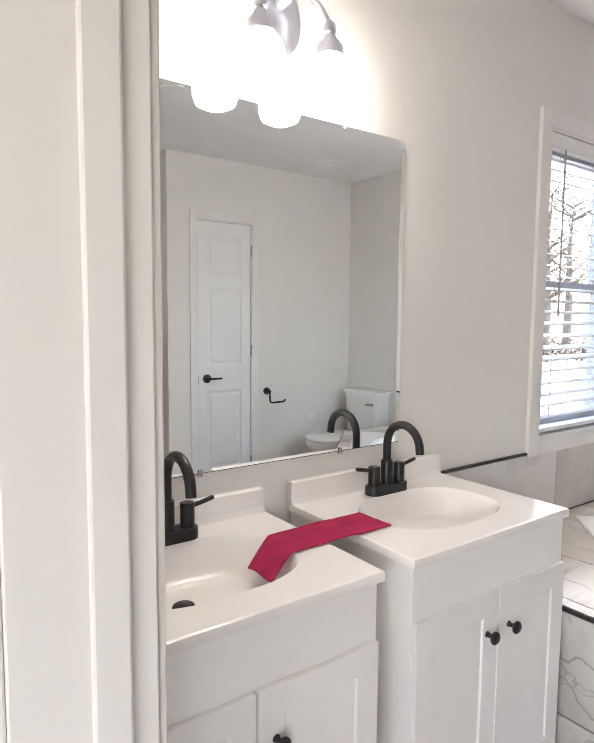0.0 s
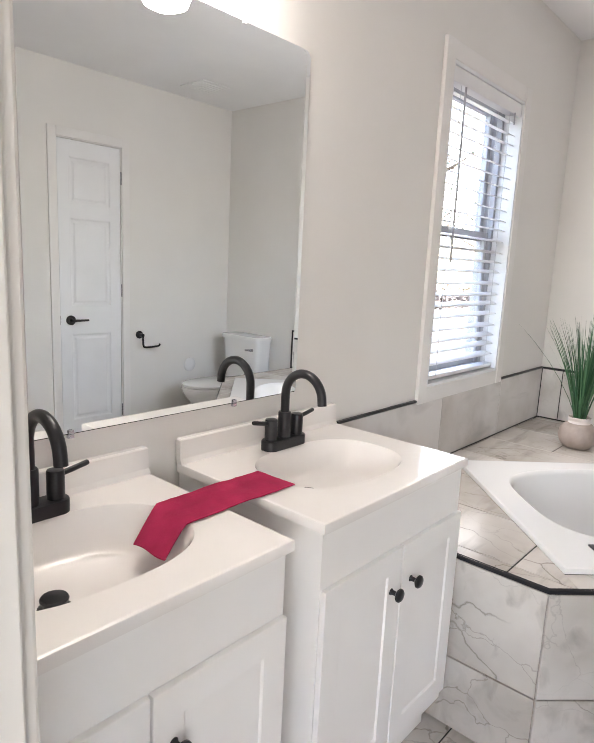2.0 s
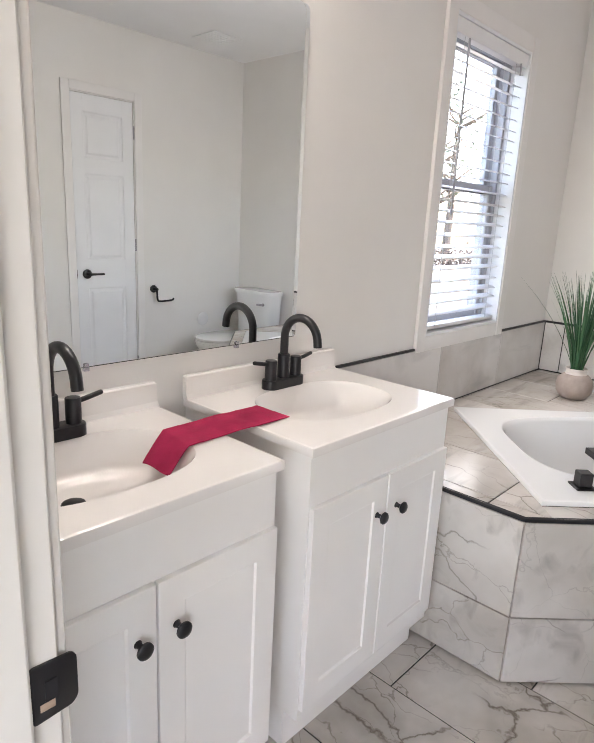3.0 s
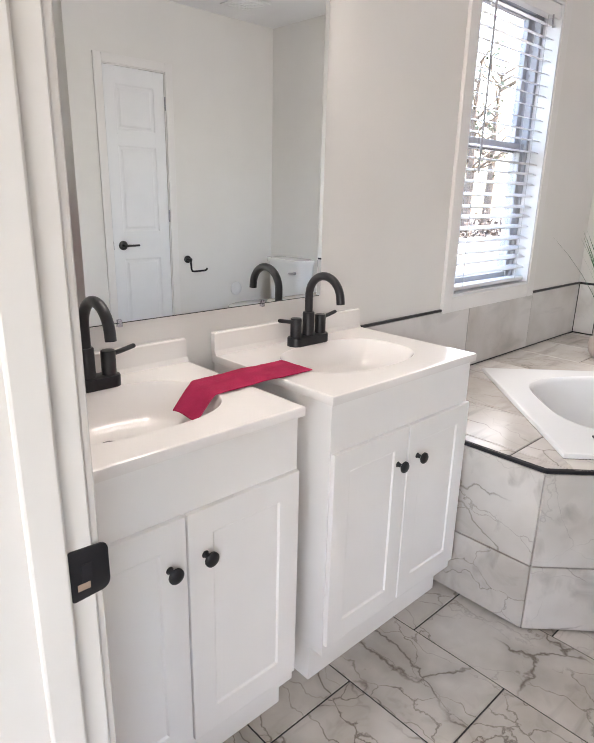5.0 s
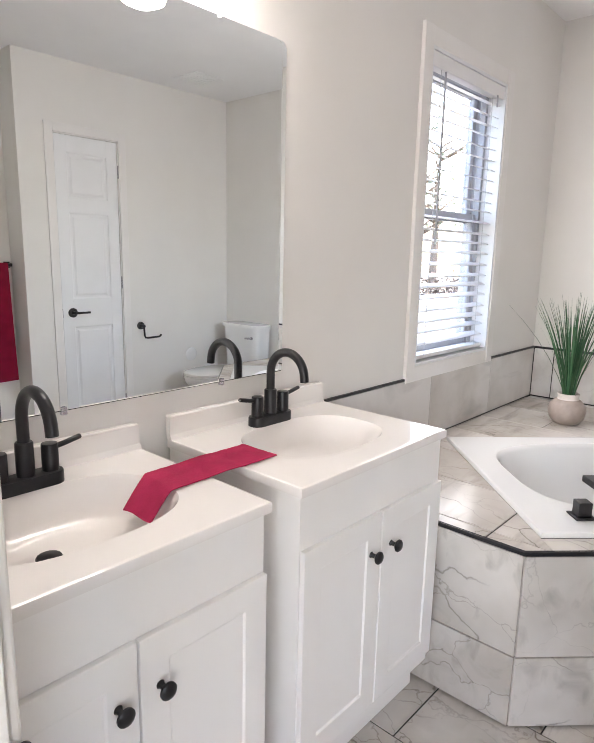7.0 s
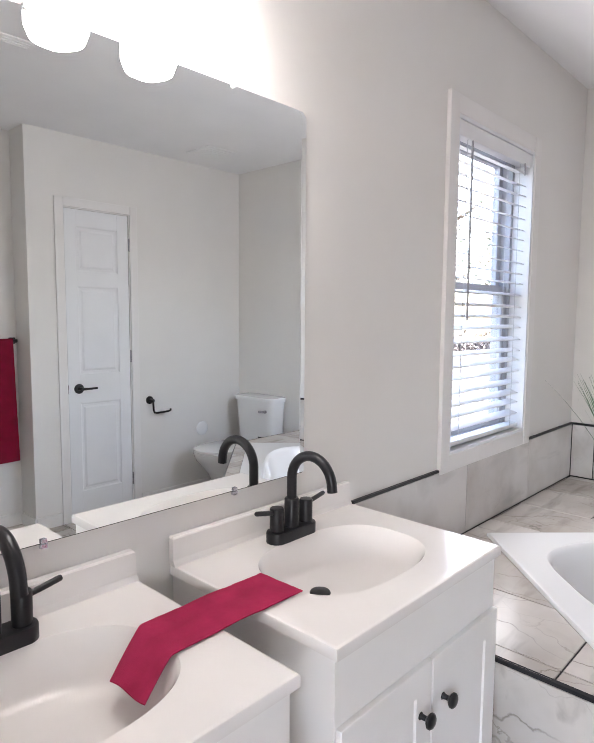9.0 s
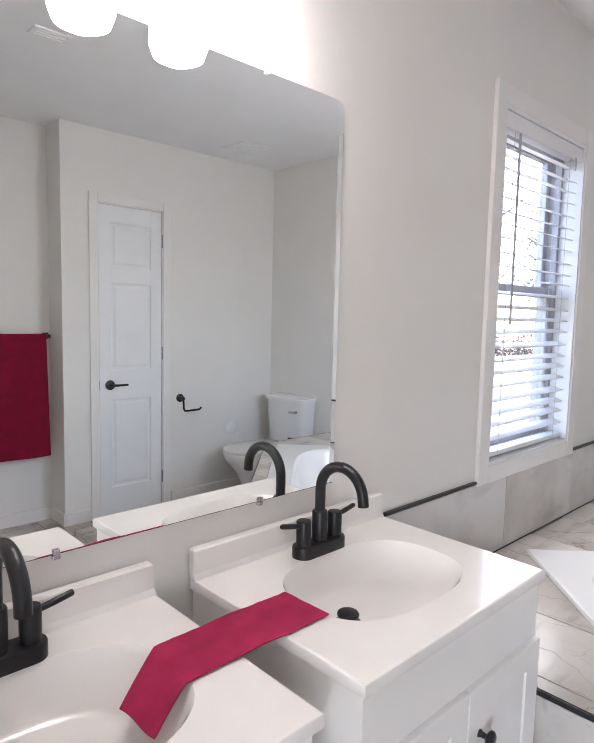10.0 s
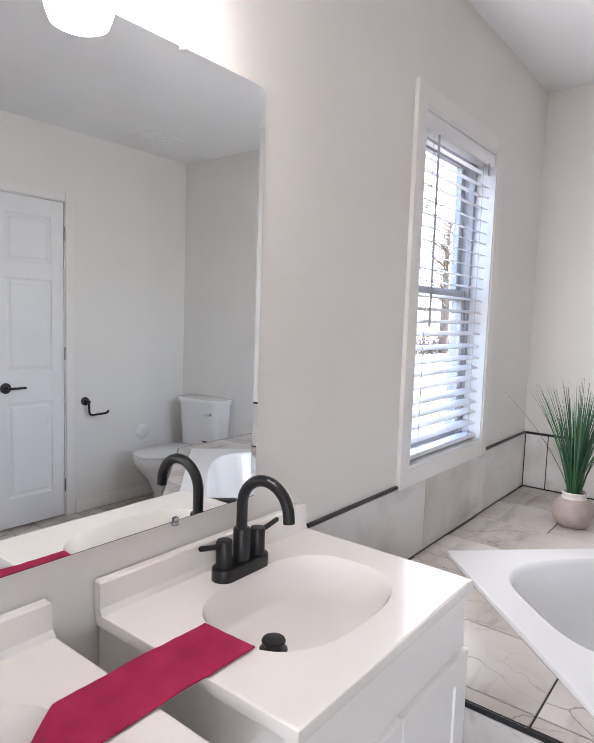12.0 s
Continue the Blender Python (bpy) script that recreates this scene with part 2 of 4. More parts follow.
# ---- mesh helpers ----
def mesh_object(name, bm, mat, smooth=False):
    me = bpy.data.meshes.new(name)
    bmesh.ops.recalc_face_normals(bm, faces=bm.faces)
    bm.to_mesh(me)
    bm.free()
    me.materials.append(mat)
    if smooth:
        me.polygons.foreach_set("use_smooth", [True] * len(me.polygons))
        me.set_sharp_from_angle(angle=radians(38))
    return new(name, me)


def part(name, bm, mat, parent, label="", smooth=False):
    ob = mesh_object(name, bm, mat, smooth)
    ob.parent = parent
    ob.matrix_parent_inverse = parent.matrix_world.inverted() if parent.parent is None else Matrix.Identity(4)
    return tagged(ob, label)


def thing(name, place, label, category, group="", kind=""):
    ob = new(name)
    ob.empty_display_size = 0.05
    ob.location = place
    ob.matrix_world = Matrix.Translation(place)
    return tagged(ob, label, category, group, kind)


def structure(name, bm, mat, label, category, smooth=False):
    return tagged(mesh_object(name, bm, mat, smooth), label, category, "", "structure")


def box(x0, x1, y0, y1, z0, z1, bevel=0.0, bm=None, seg=2):
    bm = bm or bmesh.new()
    got = bmesh.ops.create_cube(bm, size=1.0)["verts"]
    for v in got:
        v.co = ((x0 + x1) / 2 + v.co.x * (x1 - x0), (y0 + y1) / 2 + v.co.y * (y1 - y0), (z0 + z1) / 2 + v.co.z * (z1 - z0))
    if bevel:
        edges = list({e for v in got for e in v.link_edges})
        bmesh.ops.bevel(bm, geom=edges, offset=bevel, segments=seg, profile=0.5, affect="EDGES")
    return bm


def loft(rings, close_start=True, close_end=True, bm=None):
    bm = bm or bmesh.new()
    rows = [[bm.verts.new(p) for p in ring] for ring in rings]
    for a, b in zip(rows, rows[1:]):
        n = len(a)
        for i in range(n):
            bm.faces.new((a[i], a[(i + 1) % n], b[(i + 1) % n], b[i]))
    if close_start:
        bm.faces.new(rows[0][::-1])
    if close_end:
        bm.faces.new(rows[-1])
    return bm


def lathe(profile, place=(0, 0, 0), n=32, turn=None, bm=None):
    """profile: (radius, height) pairs turned about z, then laid by turn and moved to place."""
    m = Matrix.Translation(place) @ (turn or Matrix.Identity(4))
    return loft([[m @ Vector((r * math.cos(a), r * math.sin(a), z)) for a in (2 * math.pi * i / n for i in range(n))] for r, z in profile], bm=bm)


def tube(points, radius, n=14, bm=None):
    """A round bar along points; radius is one number or one per point."""
    pts = [Vector(p) for p in points]
    radii = [radius] * len(pts) if isinstance(radius, (int, float)) else radius
    rings, up = [], None
    for i, p in enumerate(pts):
        d = (pts[min(i + 1, len(pts) - 1)] - pts[max(i - 1, 0)]).normalized()
        if up is None:
            up = d.orthogonal().normalized()
        up = (up - d * up.dot(d)).normalized()
        side = d.cross(up)
        rings.append([p + radii[i] * (math.cos(a) * up + math.sin(a) * side) for a in (2 * math.pi * k / n for k in range(n))])
    return loft(rings, bm=bm)


def clip(poly, planes):
    """Keep the part of a 2D polygon where a*x + b*y <= c for every (a, b, c)."""
    for a, b, c in planes:
        out = []
        for i, p in enumerate(poly):
            q = poly[(i + 1) % len(poly)]
            dp, dq = a * p[0] + b * p[1] - c, a * q[0] + b * q[1] - c
            if dp <= 0:
                out.append(p)
            if dp * dq < 0:
                s = dp / (dp - dq)
                out.append((p[0] + s * (q[0] - p[0]), p[1] + s * (q[1] - p[1])))
        poly = out
        if len(poly) < 3:
            return []
    return poly


def area(poly):
    return abs(sum(p[0] * q[1] - q[0] * p[1] for p, q in zip(poly, poly[1:] + poly[:1]))) / 2


def slab(poly, lay, thick, ease=0.0015):
    """A tile: 2D polygon with eased top edge; lay maps (u, v, height) into the room."""
    cx, cy = sum(p[0] for p in poly) / len(poly), sum(p[1] for p in poly) / len(poly)

    def ring(inset, h):
        out = []
        for x, y in poly:
            d = max(math.hypot(x - cx, y - cy), 1e-6)
            out.append(lay(x + (cx - x) / d * inset, y + (cy - y) / d * inset, h))
        return out
    return loft([ring(0, 0), ring(0, thick - ease), ring(ease * 1.4, thick)])


def superellipse(cx, cy, a, b, z, power, n):
    out = []
    for i in range(n):
        w = 2 * math.pi * i / n
        c, s = math.cos(w), math.sin(w)
        k = (abs(c) ** power + abs(s) ** power) ** (-1 / power)
        out.append((cx + a * k * c, cy + b * k * s, z))
    return out


def rectangle_ring(x0, x1, y0, y1, cx, cy, z, n):
    """n points on a rectangle's edge, by direction from (cx, cy), with the four corners exact."""
    out = []
    corners = [math.atan2(y - cy, x - cx) % (2 * math.pi) for x, y in ((x1, y1), (x0, y1), (x0, y0), (x1, y0))]
    angles = [2 * math.pi * i / n for i in range(n)]
    for c in corners:
        k = min(range(n), key=lambda i: abs((angles[i] - c + math.pi) % (2 * math.pi) - math.pi))
        angles[k] = c
    for w in angles:
        c, s = math.cos(w), math.sin(w)
        tx = (x1 - cx) / c if c > 1e-9 else (x0 - cx) / c if c < -1e-9 else 1e9
        ty = (y1 - cy) / s if s > 1e-9 else (y0 - cy) / s if s < -1e-9 else 1e9
        k = min(tx, ty)
        out.append((cx + k * c, cy + k * s, z))
    return out


# ---- walls, floor base, ceiling ----
T = 0.135
wn_bm = box(XL - T, WX0, 0, 0.15, 0, CEIL)
for b in ((WX1, XR + T, 0, 0.15, 0, CEIL), (WX0, WX1, 0, 0.15, 0, WZ0), (WX0, WX1, 0, 0.15, WZ1, CEIL)):
    box(*b, bm=wn_bm)
structure("wall_north", wn_bm, WALL, "smooth greige painted bathroom wall with mirror and window", "wall")
structure("wall_east", box(XR, XR + T, YB - T, 0, 0, CEIL), WALL, "plain greige painted wall behind tub and toilet", "wall")
structure("wall_towel", box(XL - T, XC, YB - T, YB, 0, CEIL), WALL, "plain pale painted wall carrying the towel bar", "wall")
ww = box(XL - T, XL, JAMB_Y + 0.02, 0, 0, CEIL)
box(XL - T, XL, YB, HINGE_Y - 0.02, 0, CEIL, bm=ww)
box(XL - T, XL, HINGE_Y - 0.02, JAMB_Y + 0.02, HEAD_Z + 0.02, CEIL, bm=ww)
structure("wall_entry", ww, WALL, "greige painted wall with the bathroom doorway", "wall")
CD0, CD1, CDZ = 1.060, 1.536, 2.135       # closet door opening
cb = box(XC, CD0 - 0.012, YC - 0.1, YC, 0, CEIL)
box(CD1 + 0.012, XR, YC - 0.1, YC, 0, CEIL, bm=cb)
box(CD0 - 0.012, CD1 + 0.012, YC - 0.1, YC, CDZ + 0.012, CEIL, bm=cb)
box(XC, XC + 0.1, YB, YC - 0.1, 0, CEIL, bm=cb)
box(XC + 0.1, XR, YB - T, YB, 0, CEIL, bm=cb)
structure("wall_closet", cb, WALL, "pale painted closet wall standing forward of the towel wall", "wall")
structure("ceiling", box(XL - T, XR + T, YB - T, 0.15, CEIL, CEIL + 0.1), CEILING, "flat white painted ceiling", "ceiling")
floor = structure("floor", box(XL - T, XR + T, YB - T, 0.15, -0.12, -0.0025), GROUT, "marble tile floor with dark narrow joints", "floor")

# unseen bedroom behind the walker, closed by plain walls, two windows added for light
BX, BY0, BY1 = -3.9, -4.6, 0.6
bw = box(BX - T, BX, BY0, -4.0, 0, CEIL)
for b in ((BX - T, BX, -1.6, BY1, 0, CEIL), (BX - T, BX, -4.0, -1.6, 0, 0.8), (BX - T, BX, -4.0, -1.6, 2.15, CEIL),
          (BX, -3.5, BY0 - T, BY0, 0, CEIL), (-2.0, XL - T, BY0 - T, BY0, 0, CEIL), (-3.5, -2.0, BY0 - T, BY0, 0, 0.8), (-3.5, -2.0, BY0 - T, BY0, 2.15, CEIL), (BX, XL - T, BY1, BY1 + T, 0, CEIL), (XL - T, XL, BY0, YB - T, 0, CEIL), (XL - T, XL, 0.15, BY1, 0, CEIL)):
    box(*b, bm=bw)
structure("wall_bedroom", bw, WALL, "plain painted bedroom walls outside the doorway", "wall")
structure("floor_bedroom", box(BX, XL - T, BY0, BY1, -0.12, 0), material("bedroom_floor", (0.20, 0.17, 0.145), 0.8, vary=0.1), "plain bedroom floor outside the doorway", "floor")
structure("ceiling_bedroom", box(BX, XL - T, BY0, BY1, CEIL, CEIL + 0.1), CEILING, "flat white bedroom ceiling", "ceiling")

# baseboards
for n, b in (("baseboard", (XL, XC, YB, YB + 0.014)), ("baseboard", (XC + 0.0, CD0 - 0.075, YC, YC + 0.014)), ("baseboard", (CD1 + 0.075, XR, YC, YC + 0.014)),
             ("baseboard", (XC - 0.014, XC, YB + 0.014, YC + 0.014)), ("baseboard", (XR - 0.014, XR, YC + 0.014, -1.97)), ("baseboard", (XL, XL + 0.014, YB + 0.014, HINGE_Y - 0.09))):
    bm = box(b[0], b[1], b[2], b[3], 0, 0.085, 0.004)
    structure(n, bm, TRIM2, "painted wooden baseboard along the wall", "baseboard")

# ---- entry door frame ----
frame_set = thing("door_1", (XL - T / 2, JAMB_Y, 0), "white door frame, paint dimmed against lamp light, with open doorway and black strike plate", "door frame", kind="structure")
part("jamb", box(XL - T, XL, JAMB_Y, JAMB_Y + 0.02, 0, HEAD_Z, 0.002), TRIM_DIMMED, frame_set)
part("jamb", box(XL - T, XL, HINGE_Y - 0.02, HINGE_Y, 0, HEAD_Z, 0.002), TRIM_DIMMED, frame_set)
part("head", box(XL - T, XL, HINGE_Y - 0.02, JAMB_Y + 0.02, HEAD_Z, HEAD_Z + 0.02, 0.002), TRIM_DIMMED, frame_set)
part("door_stop", box(-0.807, -0.769, JAMB_Y - 0.008, JAMB_Y, 0, HEAD_Z - 0.011, 0.0035), TRIM_DIMMED, frame_set)
part("door_stop", box(-0.807, -0.769, HINGE_Y, HINGE_Y + 0.011, 0, HEAD_Z - 0.011, 0.004), TRIM_DIMMED, frame_set)
part("door_stop", box(-0.807, -0.769, HINGE_Y, JAMB_Y, HEAD_Z - 0.011, HEAD_Z, 0.003), TRIM_DIMMED, frame_set)


def casing(x_wall, out, parent):
    """Moulded casing on one side of the doorway: flat band with a raised outer bead."""
    for y0, y1 in ((JAMB_Y + 0.005, JAMB_Y + 0.062), (HINGE_Y - 0.062, HINGE_Y - 0.005)):
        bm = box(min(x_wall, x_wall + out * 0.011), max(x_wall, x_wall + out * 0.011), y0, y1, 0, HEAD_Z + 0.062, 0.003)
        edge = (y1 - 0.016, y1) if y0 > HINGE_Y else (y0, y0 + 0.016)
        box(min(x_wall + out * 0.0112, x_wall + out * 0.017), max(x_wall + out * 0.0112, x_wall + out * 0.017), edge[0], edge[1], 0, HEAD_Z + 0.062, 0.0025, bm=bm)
        part("casing", bm, TRIM_DIMMED, parent)
    part("casing", box(min(x_wall, x_wall + out * 0.011), max(x_wall, x_wall + out * 0.011), HINGE_Y - 0.004, JAMB_Y + 0.004, HEAD_Z + 0.005, HEAD_Z + 0.062, 0.003), TRIM_DIMMED, parent)


casing(XL, 1, frame_set)
casing(XL - T, -1, frame_set)


def strike():
    """Black strike plate with rounded corners, latch hole and lip curving past the jamb's edge."""
    n, zc, x0, x1 = 6, 0.934, -0.7685, -0.7245
    ring = []
    for cx, cz, a0, r in ((x1 - 0.010, zc + 0.0185, 0, 0.010), (x0 + 0.004, zc + 0.0265, 90, 0.004), (x0 + 0.004, zc - 0.0265, 180, 0.004), (x1 - 0.010, zc - 0.0185, 270, 0.010)):
        for k in range(n):
            w = radians(a0 + 90 * k / (n - 1))
            ring.append((cx + r * math.cos(w), cz + r * math.sin(w)))
    mx = (x0 + x1) / 2

    def at(inset, y):
        return [(mx + (x - mx) * inset, y + max(0.0, x - XL - 0.002) * 0.12, zc + (z - zc) * inset) for x, z in ring]
    plate = part("strike_plate", loft([at(1, JAMB_Y - 0.0006), at(1, JAMB_Y - 0.0026), at(0.95, JAMB_Y - 0.0034)]), BLACK, frame_set, "matte black strike plate", True)
    part("latch_hole", box(-0.7565, -0.7445, JAMB_Y - 0.0042, JAMB_Y - 0.0035, zc - 0.012, zc + 0.012, 0.0002), TRIMBLACK, plate, "black latch hole")
    part("latch_chip", box(-0.7620, -0.7480, JAMB_Y - 0.0050, JAMB_Y - 0.0043, zc - 0.0175, zc - 0.0095, 0.0004), BRASS, plate, "bare wood chip in the latch hole")


strike()

# ---- window, blind ----
window = thing("window_1", ((WX0 + WX1) / 2, 0.05, WZ0), "white double-hung window in painted casing, bright daylight outside", "window", kind="structure")
CW = 0.069
part("casing", box(WX0 - CW, WX0 - 0.004, -0.017, 0, WZ0 - 0.068, WZ1 + 0.07, 0.003), TRIM2, window)
part("casing", box(WX1 + 0.004, WX1 + CW, -0.017, 0, WZ0 - 0.068, WZ1 + 0.07, 0.003), TRIM2, window)
part("casing", box(WX0 - 0.004, WX1 + 0.004, -0.015, 0, WZ1 + 0.004, WZ1 + 0.07, 0.003), TRIM2, window)
part("casing", box(WX0 - 0.004, WX1 + 0.004, -0.015, 0, WZ0 - 0.068, WZ0 - 0.004, 0.003), TRIM2, window)
for b in ((WX0 - 0.004, WX0 + 0.008, WZ0 + 0.008, WZ1 - 0.008), (WX1 - 0.008, WX1 + 0.004, WZ0 + 0.008, WZ1 - 0.008), (WX0 - 0.004, WX1 + 0.004, WZ1 - 0.008, WZ1 + 0.004), (WX0 - 0.004, WX1 + 0.004, WZ0 - 0.004, WZ0 + 0.008)):
    part("reveal", box(b[0], b[1], -0.012, 0.149, b[2], b[3]), VINYL, window)
ZM = 1.55


def sash(y, z0, z1, name):
    x0, x1, w = WX0 + 0.03, WX1 - 0.03, 0.034
    bm = box(x0, x0 + w, y, y + 0.03, z0, z1, 0.003)
    box(x1 - w, x1, y, y + 0.03, z0, z1, 0.003, bm=bm)
    box(x0 + w, x1 - w, y + 0.001, y + 0.029, z0, z0 + w, 0.003, bm=bm)
    box(x0 + w, x1 - w, y + 0.001, y + 0.029, z1 - w, z1, 0.003, bm=bm)
    s = part(name, bm, SASH, window, "white sash frame greyed for its backlit shade")
    g = part("pane", box(x0 + w - 0.004, x1 - w + 0.004, y + 0.013, y + 0.017, z0 + w - 0.004, z1 - w + 0.004), PANE, s)
    g.visible_shadow = False


sash(0.082, WZ0 + 0.02, ZM + 0.02, "sash")
sash(0.114, ZM - 0.02, WZ1 - 0.02, "sash")
fr = box(WX0 + 0.008, WX0 + 0.03, 0.07, 0.148, WZ0 + 0.008, WZ1 - 0.008, 0.002)
box(WX1 - 0.03, WX1 - 0.008, 0.07, 0.148, WZ0 + 0.008, WZ1 - 0.008, 0.002, bm=fr)
box(WX0 + 0.03, WX1 - 0.03, 0.07, 0.148, WZ1 - 0.03, WZ1 - 0.008, 0.002, bm=fr)
box(WX0 + 0.03, WX1 - 0.03, 0.07, 0.148, WZ0 + 0.008, WZ0 + 0.03, 0.002, bm=fr)
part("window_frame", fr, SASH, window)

blind = thing("window_blind", ((WX0 + WX1) / 2, 0.03, WZ1), "white faux-wood venetian blind, lowered with its slats open", "blind")
BX0, BX1, BYC = WX0 + 0.012, WX1 - 0.012, 0.034
part("headrail", box(BX0, BX1, 0.004, 0.058, WZ1 - 0.052, WZ1 - 0.010, 0.004), SLAT, blind)
part("valance", box(BX0, BX1, -0.006, 0.003, WZ1 - 0.065, WZ1 - 0.009, 0.003), SLAT, blind)
slat_me = None
zs, k = WZ1 - 0.085, 0
while zs > WZ0 + 0.075:
    if slat_me is None:
        bm = bmesh.new()
        n = 5
        rows = []
        for x in (BX0, BX1):
            up = [(x, -0.024 + 0.048 * i / n, 0.0026 * math.cos((i / n - 0.5) * math.pi) + 0.0012) for i in range(n + 1)]
            rows.append(up + [(p[0], p[1], p[2] - 0.0024) for p in reversed(up)])
        bm = loft(rows)
        slat_ob = part("slat", bm, SLAT, blind)
        slat_me = slat_ob.data
    else:
        slat_ob = new("slat", slat_me)
        slat_ob.parent = blind
        slat_ob.matrix_parent_inverse = blind.matrix_world.inverted()
    slat_ob.matrix_basis = pose(0, BYC, zs, 16 + 1.2 * math.sin(k * 2.3), 0.12 * math.sin(k * 1.7), 0)
    zs -= 0.0485
    k += 1
part("bottom_rail", box(BX0, BX1, BYC - 0.026, BYC + 0.026, WZ0 + 0.016, WZ0 + 0.034, 0.004), SLAT, blind)
for x in (BX0 + 0.09, BX1 - 0.09):
    for y in (BYC - 0.027, BYC + 0.027):
        part("ladder_cord", box(x - 0.001, x + 0.001, y - 0.0008, y + 0.0008, WZ0 + 0.03, WZ1 - 0.05), CORD, blind)
part("tilt_wand", tube([(WX0 + 0.105, -0.012, WZ1 - 0.07), (WX0 + 0.105, -0.012, 1.415)], 0.0045, 8), CLEARWAND, blind, "slim grey tilt wand")
part("cord", tube([(WX1 - 0.09, -0.010, WZ1 - 0.06), (WX1 - 0.088, -0.0105, WZ1 - 0.11)], 0.004, 8), CLEARWAND, blind)

# ---- mirror ----
MX0, MX1, MZ0, MZ1 = -0.56, 0.434, 0.999, 1.956
mirror = thing("wall_mirror", ((MX0 + MX1) / 2, -0.003, MZ0), "large frameless wall mirror with polished edges above both vanities", "mirror")


def mirror_glass():
    n, r = 7, 0.022
    ring = []
    for cx, cz, a0 in ((MX1 - r, MZ1 - r, 0), (MX0 + r, MZ1 - r, 90), (MX0 + 0.002, MZ0 + 0.002, 180), (MX1 - 0.002, MZ0 + 0.002, 270)):
        rr = r if cz > 1.5 else 0.002
        for k in range(n):
            w = radians(a0 + 90 * k / (n - 1))
            ring.append((cx + rr * math.cos(w), cz + rr * math.sin(w)))
    mx, mz = (MX0 + MX1) / 2, (MZ0 + MZ1) / 2

    def at(inset, y):
        return [(x + (inset if x < mx else -inset), y, z + (0.0006 if z < mz else -0.0006) * (inset > 0)) for x, z in ring]
    return loft([at(0, -0.002), at(0, -0.0042), at(0.0185, -0.0066), at(0.0191, -0.0061), at(0.0199, -0.0060), at(0.0206, -0.00687)])


# dark sheet reaching slightly below the glass as a thin line
part("backing", box(MX0 + 0.03, MX1 - 0.002, -0.0018, -0.0003, MZ0 - 0.0028, MZ1 - 0.03), GROUT, mirror, "dark sheet showing just below the glass")
part("mirror_glass", mirror_glass(), mirror_mat, mirror, "bevelled silver glass")
for x, z in ((-0.288, MZ0), (0.181, MZ0), (-0.288, MZ1), (0.182, MZ1)):
    s = 1 if z < 1.5 else -1
    w = 0.007 if s > 0 else 0.005
    bm = box(x - w, x + w, -0.0115, -0.0005, z - w * 1.5 if s > 0 else z, z if s > 0 else z + w * 1.5, 0.002)
    box(x - w * 0.85, x + w * 0.85, -0.012, -0.0085, min(z, z + w * 1.3 * s), max(z, z + w * 1.3 * s), 0.0015, bm=bm)
    part("clip", bm, CHROME if s > 0 else PORCELAIN, mirror, "small mirror clip")

# ---- vanity light ----
light = thing("vanity_light", (-0.075, 0, 2.16), "two-arm brushed nickel vanity light with lit frosted glass shades", "wall light")
bm = loft([superellipse(0, 0, a, b, z, 2.0, 40) for a, b, z in ((0.061, 0.092, 0), (0.061, 0.092, 0.012), (0.055, 0.086, 0.020), (0.034, 0.05, 0.024))])
bm.transform(Matrix.Translation((-0.045, 0, 2.175)) @ Matrix.Rotation(radians(90), 4, "X"))
part("backplate", bm, NICKEL, light, "", True)
part("hub", lathe([(0.016, 0), (0.016, 0.03), (0.011, 0.045), (0.006, 0.05)], (-0.060, -0.022, 2.212), 20, Matrix.Rotation(radians(90), 4, "X")), NICKEL, light, "", True)
for sx in (-0.18, 0.03):
    mid = -0.060
    pts = []
    for i in range(15):
        u = i / 14
        pts.append((mid + (sx - mid) * u, -0.05 - 0.07 * u, 2.220 + 0.022 * math.sin(math.pi * u) - 0.075 * u * u))
    arm = part("arm", tube(pts, 0.0085, 12), NICKEL, light, "", True)
    part("joint", lathe([(0.004, -0.02), (0.015, -0.012), (0.017, 0), (0.014, 0.011), (0.004, 0.018)], (sx, -0.12, 2.140), 20), NICKEL, arm, "", True)
    part("cup", lathe([(0.012, 0), (0.018, -0.012), (0.034, -0.030), (0.036, -0.055), (0.033, -0.055)], (sx, -0.12, 2.125), 24), NICKEL, light, "", True)
    part("shade", lathe([(0.026, 0.0), (0.032, -0.010), (0.052, -0.030), (0.061, -0.058), (0.0615, -0.090), (0.053, -0.112), (0.030, -0.1225)], (sx, -0.12, 2.082), 32), SHADE, light, "glowing frosted glass shade", True)


